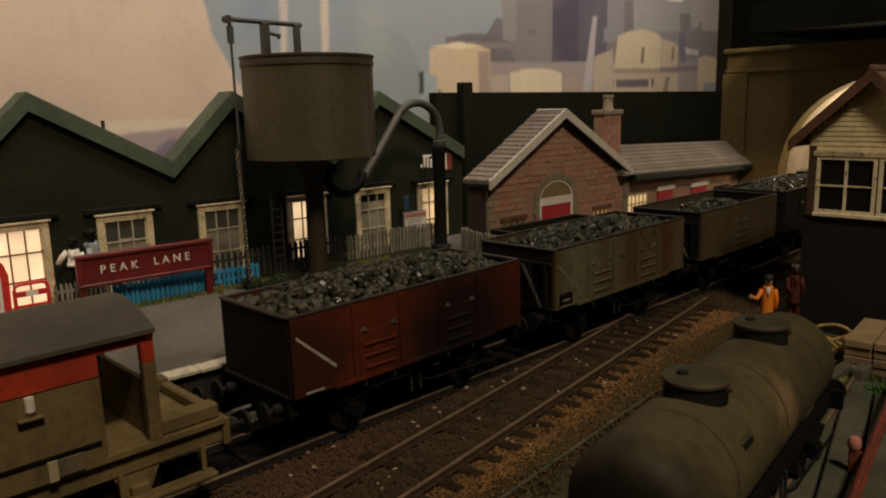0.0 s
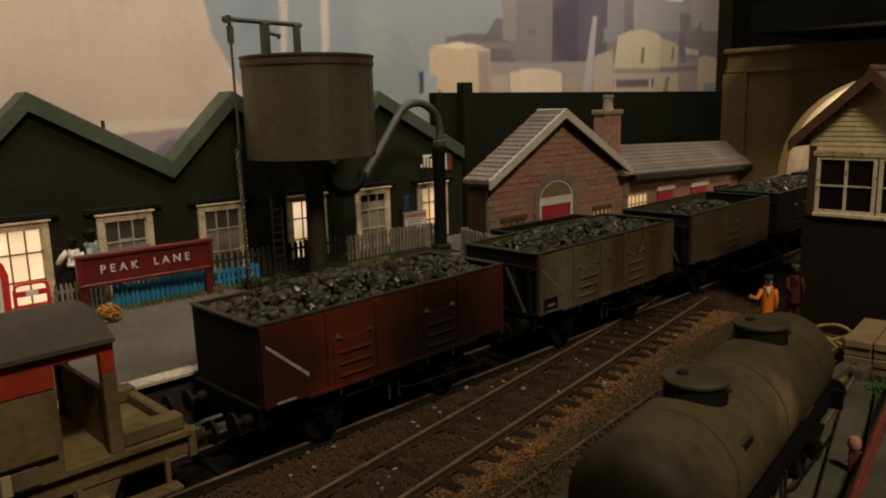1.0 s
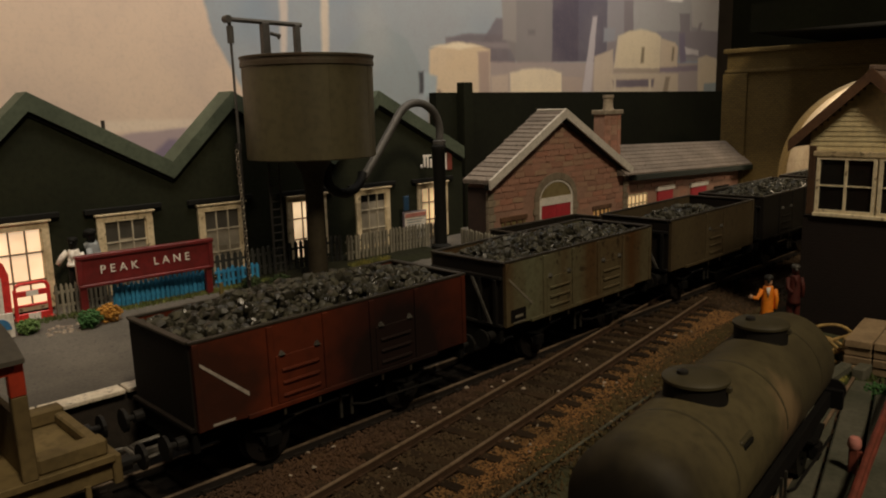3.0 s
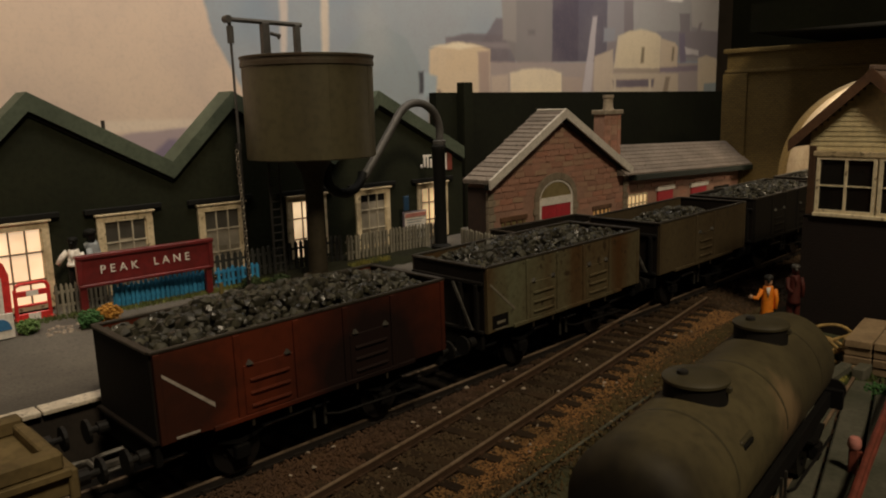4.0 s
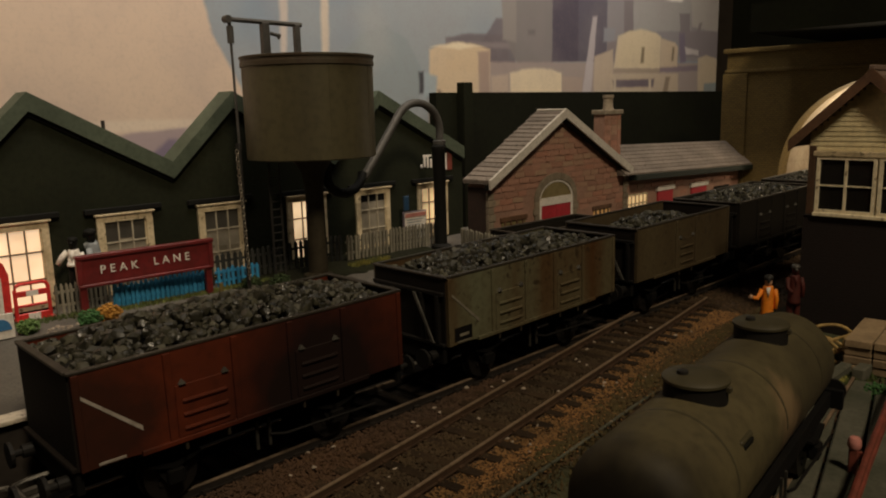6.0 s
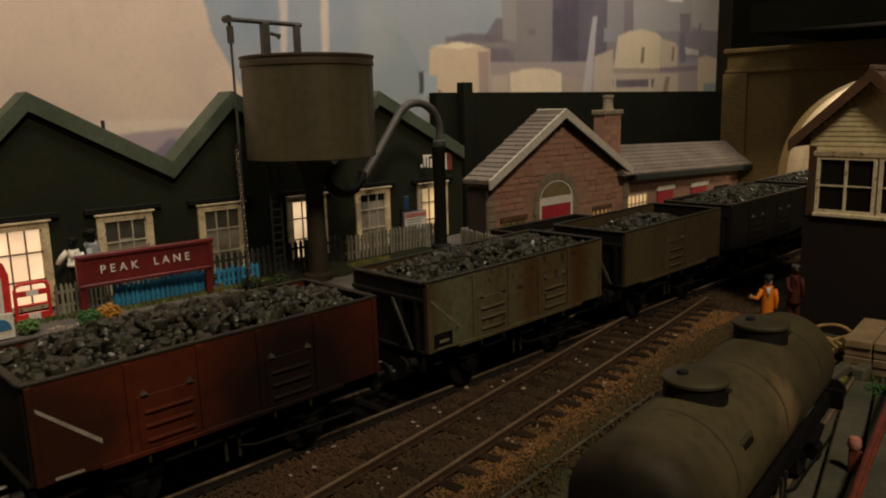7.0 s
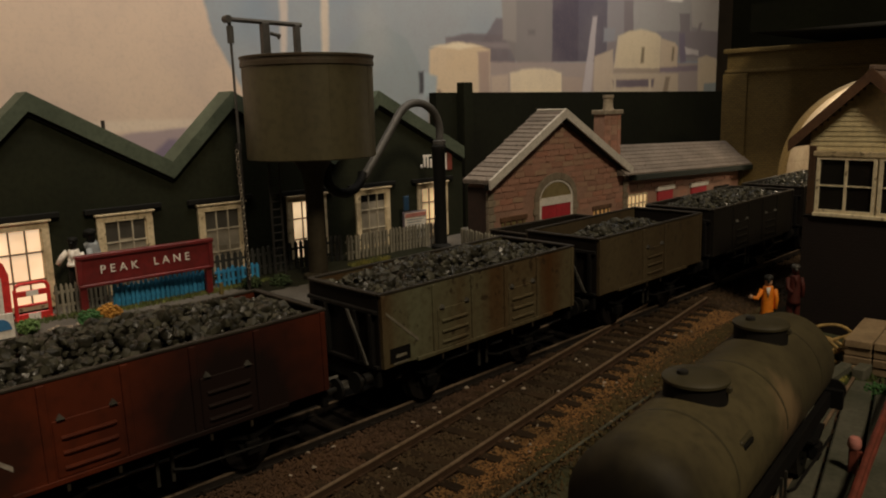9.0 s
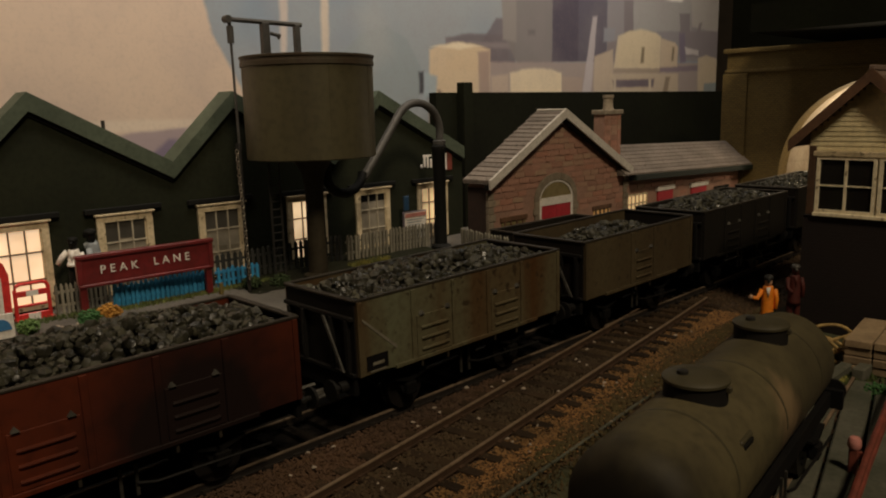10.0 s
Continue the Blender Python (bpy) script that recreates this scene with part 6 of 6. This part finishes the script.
solid("sleeper_beam", Shape().box(226, 284, 76.5, 80.0, -3.2, 0.6, 0.5).box(246, 290, 71.0, 74.6, -3.2, 1.4, 0.4), M["board"], "old grey sleepers lying by the timber stack", "timber")


def handrail():
    th = thing("handrail", "faded red handrail with a pink-topped post", "railing", 176, 48.5, -3.2, 0.176)
    for z in (5.5, 9.0):
        part("rail", Shape().rod([(-40, 0, z), (0, 0.2, z), (60, -0.3, z)], 0.8, 8), M["pink_red"], th)
    for x in (-38, 2.5):
        p = part("post", Shape().box(x - 1.0, x + 1.0, 2.2, 4.2, 0, 9.0, 0.3).box(x - 0.5, x + 0.5, 0.4, 2.4, 6.4, 8.0), M["pink_red"], th)
        part("post_cap", Shape().lathe([(1.2, 8.6), (1.5, 9.3), (1.4, 10.6), (1.1, 11.2), (0.4, 11.5)], x, 3.2, 14), M["pink_cap"], p, "chipped pink cap", smooth=True)
    return th


handrail()


# ---- train ----
WHEELS = []


def coal(parent, x0, x1, hw, z, crown, seed, count):
    """A heap of broken coal: many uneven lumps on a bed."""
    rng = random.Random(seed)
    sh = Shape()
    mid, half = (x0 + x1) / 2, (x1 - x0) / 2
    for i in range(count):
        x, y = rng.uniform(x0, x1), rng.uniform(-hw, hw)
        u, v = (x - mid) / half, y / hw
        top = crown * (1 - abs(u) ** 3) * (1 - abs(v) ** 2.5) + 0.8 * noise.noise((x / 7, y / 7, seed))
        sh.lump(x, y, z + top - rng.uniform(0, 1.5), rng.choice((0.65, 0.85, 1.1, 1.35, 1.7)) * rng.uniform(0.8, 1.15), rng, 0.95)
    lump = part("coal_load", sh, M["coal"], parent, "heap of broken black coal", smooth=True)
    tagged(lump, kind="stuff")
    part("coal_bed", Shape().prism([(-hw, z - 6), (hw, z - 6), (hw, z - 2.2), (hw * 0.5, z + crown * 0.25 - 1.2), (-hw * 0.5, z + crown * 0.25 - 1.2), (-hw, z - 2.2)], "x", x0, x1), M["coal_dust"], lump)


def mineral_wagon(label, length, paint, load, seed, stripe=True, doors=2, plain_end=False):
    th = thing("mineral_wagon", label, "wagon", group="wagons of the coal train")
    L, W, z0, z1 = length / 2, 15.7, 15.6, 35.6
    P = M[paint]
    for sy in (-1, 1):
        low = [(-L, z0), (-L + 10, z0), (-L + 14, z0 - 0.4), (L - 14, z0 - 0.4), (L - 10, z0), (L, z0), (L, z1), (-L, z1)]
        sd = part("side", Shape().prism(low, "y", sy * W - 0.45, sy * W + 0.45), P, th)
        part("top_rim", Shape().box(-L - 0.6, L + 0.6, sy * W - 0.65, sy * W + 0.65, z1, z1 + 0.7, 0.15), M["rim"], sd, "worn top rim")
        o = sy * W + sy * 0.45

        def slab(nm, x0, x1, a, b, d, mat=P, lab="", par=sd, bev=0.12):
            return part(nm, Shape().box(x0, x1, min(o - sy * 0.2, o + sy * d), max(o - sy * 0.2, o + sy * d), a, b, bev), mat, par, lab)
        for x in (-L + 0.7, L - 0.7):
            slab("corner_angle", x - 0.7, x + 0.7, z0, z1, 0.4)
        slab("bottom_angle", -L + 12, L - 12, z0 - 0.6, z0 + 0.5, 0.7)
        centres = (-L * 0.36, L * 0.36) if doors == 2 else (0.0,)
        for c in centres:
            dw = 6.6
            d = slab("side_door", c - dw, c + dw, z0 + 0.6, z1 - 7.8, 0.35, P, "hinged steel door with pressings")
            for k in range(3):
                part("pressing", Shape().rod([(c - dw + 1.4, o + sy * 0.3, z0 + 2.4 + 3.1 * k), (c - dw + 2.2, o + sy * 0.45, z0 + 2.4 + 3.1 * k), (c + dw - 2.2, o + sy * 0.45, z0 + 2.4 + 3.1 * k), (c + dw - 1.4, o + sy * 0.3, z0 + 2.4 + 3.1 * k)], 0.48, 8), P, d)
            for sx in (-1, 1):
                slab("door_post", c + sx * (dw + 1.2) - 0.8, c + sx * (dw + 1.2) + 0.8, z0, z1 - 0.2, 0.55)
                part("door_catch", Shape().prism([(c + sx * (dw - 1.6) - 0.8, z1 - 7.6), (c + sx * (dw - 1.6) + 0.8, z1 - 7.6), (c + sx * (dw - 1.6), z1 - 6.5)], "y", min(o, o + sy * 0.9), max(o, o + sy * 0.9)), M["steel_dull"], d, "dull steel catch")
                slab("tie_ring", c + sx * (dw - 1.6) - 0.35, c + sx * (dw - 1.6) + 0.35, z0 - 2.6, z0 - 0.7, 0.3, M["rim"])
        if stripe:
            part("end_stripe", Shape().prism([(-L + 1.2, z1 - 4.2), (-L + 12.8, z1 - 14.1), (-L + 12.8, z1 - 15.2), (-L + 1.2, z1 - 5.0)], "y", min(o, o + sy * 0.12), max(o, o + sy * 0.12)), M["stripe" if plain_end else "stripe_dim"], sd, "worn white diagonal stripe")
            if not plain_end:
                slab("number_panel", -L + 2.4, -L + 9.6, z0 + 0.9, z0 + 5.0, 0.12, M["under"], "black number panel", sd, 0)
            if not plain_end:
                slab("number_bar", -L + 4.4, -L + 8.2, z0 + 2.2, z0 + 3.0, 0.2, M["stripe_dim"], "", sd, 0)
            slab("number_bar", -L + 3.4, -L + 8.8, z0 + 0.4, z0 + 0.9, 0.25, M["stripe" if plain_end else "stripe_dim"], "", sd, 0)
    for sx in (-1, 1):
        en = part("end", Shape().box(sx * L - 0.45, sx * L + 0.45, -W + 0.4, W - 0.4, z0, z1), M["end_dark"], th, "near-black end panel")
        part("top_rim", Shape().box(sx * L - 0.9, sx * L + 0.9, -W + 0.7, W - 0.7, z1, z1 + 0.68, 0.15), M["rim"], en)
        f = sx * L + sx * 0.45
        if not plain_end:
            part("end_beam", Shape().box(min(f, f + sx * 1.1), max(f, f + sx * 1.1), -W + 0.3, W - 0.3, z1 - 5.0, z1 - 3.9, 0.15), M["under_worn"], en)
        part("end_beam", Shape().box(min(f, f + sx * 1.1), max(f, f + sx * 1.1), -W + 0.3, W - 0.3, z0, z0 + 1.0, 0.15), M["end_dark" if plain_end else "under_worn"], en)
        if plain_end:
            continue
        for y in (-13.0, -6.5, 6.5, 13.0):
            part("stanchion", Shape().box(min(f, f + sx * 1.2), max(f, f + sx * 1.2), y - 0.7, y + 0.7, z0 + 1, z1 - 5, 0.15), M["under_worn"], en)
        part("end_stay", Shape().prism([(-4.4, z1 - 5), (-3.4, z1 - 5), (-11.0, z0 + 1), (-12.0, z0 + 1)], "x", min(f + sx * 1.2, f + sx * 1.7), max(f + sx * 1.2, f + sx * 1.7)), M["steel_dull"], en, "pale diagonal stay")
    part("floor", Shape().box(-L + 0.5, L - 0.5, -W + 0.5, W - 0.5, z0 - 0.9, z0 + 0.4), M["under"], th)
    if load == "full":
        coal(th, -L + 1.8, L - 1.8, W - 1.8, z1 - 0.9, 4.6, seed, 1350)
    elif load == "level":
        coal(th, -L + 1.8, L - 1.8, W - 1.8, z1 - 1.6, 3.8, seed, 1150)
    else:
        coal(th, -L + 14, L - 10, W - 3.0, z1 - 5.2, 5.0, seed, 640)
    for ws in running_gear(th, L, L * 0.52):
        WHEELS.append(ws)
    return th


def brake_van():
    th = thing("brake_van", "grey and red brake van with an open veranda", "brake van", group="wagons of the coal train")
    # local x: 0 is the trailing headstock, the van stretches to negative x
    P, R = M["van_khaki"], M["van_red"]
    y = 15.4
    body = part("cabin", Shape().box(-78, -25.9, -y, y, 17.0, 33.6).box(-78, -26.4, -y + 0.3, y - 0.3, 33.6, 34), P, th, "grime-coated lower cabin")
    part("upper_cabin", Shape().box(-78, -25.9, -y, y, 34.0, 41.2), R, th, "faded red upper cabin")
    for sy in (-1, 1):
        part("footboard_rail", Shape().box(-78, -27, min(sy * y, sy * (y + 0.5)), max(sy * y, sy * (y + 0.5)), 20.2, 20.8), M["under"], body)
        part("lamp_iron", Shape().rod([(-39, sy * (y + 0.2), 30.6), (-39, sy * (y + 0.9), 31.2), (-39, sy * (y + 0.9), 33.7)], 0.9, 8), M["white"], body, "small white lamp bracket")
        part("lamp_tray", Shape().box(-41.4, -36.8, min(sy * y, sy * (y + 1.6)), max(sy * y, sy * (y + 1.6)), 29.2, 29.9, 0.2), M["van_khaki"], body)
        part("veranda_rail", Shape().box(-26.4, -14.6, min(sy * (y - 0.8), sy * y), max(sy * (y - 0.8), sy * y), 38.4, 40.8), R, th)
        part("veranda_post", Shape().box(-17.2, -14.4, min(sy * (y - 2), sy * (y + 0.1)), max(sy * (y - 2), sy * (y + 0.1)), 34, 41.0, 0.2), R, th, "red upper post")
        part("veranda_post", Shape().box(-17.2, -14.4, min(sy * (y - 2), sy * (y + 0.1)), max(sy * (y - 2), sy * (y + 0.1)), 17, 34, 0.2), P, th)
        part("number_plate", Shape().box(-36.8, -30.6, min(sy * y, sy * (y + 0.5)), max(sy * y, sy * (y + 0.5)), 16.2, 19.8, 0.1), M["stain"], th, "pale blank plate")
        part("plate_tab", Shape().box(-37.4, -35.6, min(sy * (y + 0.4), sy * (y + 0.9)), max(sy * (y + 0.4), sy * (y + 0.9)), 15.8, 20.0, 0.1), M["van_pale"], th, "pale worn tab")
        part("solebar_face", Shape().box(-92, 0, sy * 13 - 0.8, sy * 13 + 0.8, 11.0, 15.4, 0.2), P, th)
        part("step_board", Shape().box(-88, -4, sy * 16 - 1.8, sy * 16 + 1.8, 5.2, 6.2, 0.2), P, th, "khaki footboard")
        for x in (-80, -52, -24, -6):
            part("step_iron", Shape().box(x - 0.5, x + 0.5, sy * 15 - 0.4, sy * 15 + 0.4, 5.5, 12), P, th)
    part("end_wall", Shape().box(-16.4, -15.2, -y + 1, y - 1, 17, 29.6), P, th, "veranda end wall")
    part("deck", Shape().box(-92, 0, -y, y, 15.4, 17.0, 0.2), P, th, "khaki deck planks")
    for sy in (-1, 1):
        part("end_beam", Shape().box(-14.2, -1.0, sy * 12.6 - 2.0, sy * 12.6 + 2.0, 17.0, 20.6, 0.5), P, th, "thick khaki end beam")
    part("end_beam", Shape().box(-3.4, -1.0, -10.4, 10.4, 17.0, 19.6, 0.4), P, th)
    roof = []
    for k in range(17):
        a = -1 + 2 * k / 16
        roof.append((a * 16.9, 41.5 + 4.4 * (1 - a * a)))
    part("roof", Shape().prism(roof + [(q, w - 0.9) for q, w in reversed(roof)], "x", -80, -14.4), M["van_roof"], th, "dark grey curved roof", smooth=True)
    fascia = [(q, w - 0.9) for q, w in roof] + [(15.4, 38.6), (-15.4, 38.6)]
    part("end_fascia", Shape().prism(fascia, "x", -16.2, -14.8), R, th)
    part("chimney", Shape().rod([(-50, 3, 44), (-50, 3, 50)], 1.4, 12), M["iron_dark"], th)
    for k in range(4):
        part("vent", Shape().box(-58 - 6 * k, -56 - 6 * k, -2, 2, 45, 46.2, 0.2), M["van_roof"], th)
    for ws in running_gear_van(th):
        WHEELS.append(ws)
    return th


def running_gear_van(th):
    wheels = [wheelset(th, x) for x in (-72, -20)]
    for sy in (-1, 1):
        for x in (-72, -20):
            part("axle_guard", Shape().prism([(x - 5, 11), (x + 5, 11), (x + 2, 4.6), (x - 2, 4.6)], "y", sy * 13 - 0.4, sy * 13 + 0.4), M["van_khaki"], th)
            part("axlebox", Shape().box(x - 2, x + 2, sy * 14 - 1.2, sy * 14 + 1.2, 4.6, 8.4, 0.4), M["van_khaki"], th)
    hs = part("headstock", Shape().box(-0.6, 1.2, -15, 15, 10.2, 16.6, 0.3), M["van_khaki"], th)
    for sy in (-1, 1):
        part("buffer", Shape().rod([(1, sy * 11.3, 12.6), (4, sy * 11.3, 12.6)], 1.7, 12).rod([(4, sy * 11.3, 12.6), (6.2, sy * 11.3, 12.6)], 0.8, 10).rod([(6.2, sy * 11.3, 12.6), (7, sy * 11.3, 12.6)], 2.9, 16), M["under_worn"], hs)
    part("coupling", Shape().rod([(1, -4.2, 9), (6, -4.6, 8.8), (9, -4.2, 8.6), (9, 4.2, 8.6), (6, 4.6, 8.8), (1, 4.2, 9)], 0.55, 6), M["steel_dull"], hs, "dull steel loop coupling")
    return wheels


def place(x):
    return Matrix.Translation((x * MM, TRAIN_Y * MM, rise(x) * MM)) @ Matrix.Rotation(-math.atan(GRADE), 4, "Y")


# things of the train and where each one's origin stands at the start
TRAIN = [
    (brake_van(), 77.2),
    (mineral_wagon("bauxite red mineral wagon heaped with coal", 83.7, "bauxite", "full", 1, plain_end=True), 94.8 + 41.85),
    (mineral_wagon("grey-green mineral wagon with rust streaks and coal", 83.7, "wagon_grey", "level", 2), 196.3 + 41.85),
    (mineral_wagon("grey-brown mineral wagon partly filled with coal", 73.5, "wagon_brown", "low", 3, False, doors=1), 295 + 36.75),
    (mineral_wagon("dark grey mineral wagon filled with coal", 83.7, "wagon_dark", "level", 4, False), 379 + 41.85),
    (mineral_wagon("dark grey mineral wagon coming out of the arch", 83.7, "wagon_dark", "level", 5, False), 476 + 41.85),
]

# seconds and millimetres moved along the line
DRIFT = [(0.0, 0.0), (0.5, -4.1), (1.0, -8.15), (1.5, -12.2), (2.0, -16.3), (2.5, -20.45), (3.25, -26.7), (4.0, -33.0), (4.5, -37.1), (5.0, -41.2),
         (5.5, -45.3), (6.25, -51.3), (7.0, -57.4), (7.5, -61.45), (8.0, -65.5), (8.5, -69.55), (9.0, -73.6), (9.5, -77.6), (10.0, -81.5)]


# ---- loose ballast ----
def scatter(name, label, mat, count, seed, region, r0, r1, band=None, lift=0.0):
    rng = random.Random(seed)
    sh_v, sh_f = [], []
    done = 0
    while done < count:
        x, y = rng.uniform(region[0], region[1]), rng.uniform(region[2], region[3])
        lo = 93 + 0.11 * x + rng.gauss(0, 2.5)
        if y < lo or y > TRAIN_Y - 9.4:
            continue
        c = (y - 113.0 - 0.148 * x) * 0.989
        if abs(abs(c) - 8.6) < 1.1 and x < 300:
            continue
        if band and not band[0] + rng.gauss(0, 3.0) < c < band[1] + rng.gauss(0, 2.0):
            continue
        r = rng.uniform(r0, r1)
        z = -2.75 + lift + rise(x) + rng.uniform(-0.4, 0.25)
        b = len(sh_v)
        turn = rng.uniform(0, 6.28)
        for k in range(4):
            a = turn + k * 1.5708 + rng.uniform(-0.4, 0.4)
            q = r * rng.uniform(0.7, 1.2)
            sh_v.append(((x + q * math.cos(a)) * MM, (y + q * math.sin(a)) * MM, (z + rng.uniform(-0.3, 0.3) * r) * MM))
        sh_v.append(((x + rng.uniform(-0.3, 0.3) * r) * MM, (y + rng.uniform(-0.3, 0.3) * r) * MM, (z + r * rng.uniform(0.5, 0.9)) * MM))
        for k in range(4):
            sh_f.append((b + k, b + (k + 1) % 4, b + 4))
        done += 1
    me = bpy.data.meshes.new(name)
    me.from_pydata(sh_v, [], sh_f)
    me.materials.append(M[mat])
    return tagged(new(name, me), label, "ballast", kind="stuff")


scatter("loose_ballast", "loose brown ballast stones between the tracks", "stone", 8000, 1, (20, 330, 100, 158), 0.25, 0.65)
scatter("loose_ballast", "dark ballast filling the space between the rails", "stone_dark", 10000, 2, (20, 235, 108, 158), 0.28, 0.8, (-8.2, 8.2), 0.28)
scatter("loose_ballast", "dark ballast stones between far rails", "stone_dark", 3000, 7, (215, 420, 100, 158), 0.3, 0.8)
scatter("loose_ballast", "rusty orange gravel beside the loop line", "stone_orange", 18000, 3, (60, 290, 88, 158), 0.15, 0.42, (-27, -9.0), 0.2)
scatter("loose_ballast", "rusty ballast stones between the two lines", "stone_rust", 9000, 8, (70, 300, 115, 158), 0.18, 0.5, (9.6, 40), 0.35)
scatter("pale_chippings", "a few pale stone chippings on the ballast", "stone_pale", 60, 4, (90, 260, 105, 158), 0.45, 0.95, None, 0.7)
scatter("moss_clumps", "mossy clumps along the ballast edge", "moss", 2400, 6, (80, 320, 95, 128), 0.4, 1.0, (-32, -22), 0.35)


def motions():
    for ob, x in TRAIN:
        walk(ob, [(t, place(x + d)) for t, d in DRIFT])
    for ws in WHEELS:
        at = ws.location.copy()
        walk(ws, [(t, Matrix.Translation(at) @ Matrix.Rotation(d / 6.2, 4, "Y")) for t, d in DRIFT])


motions()
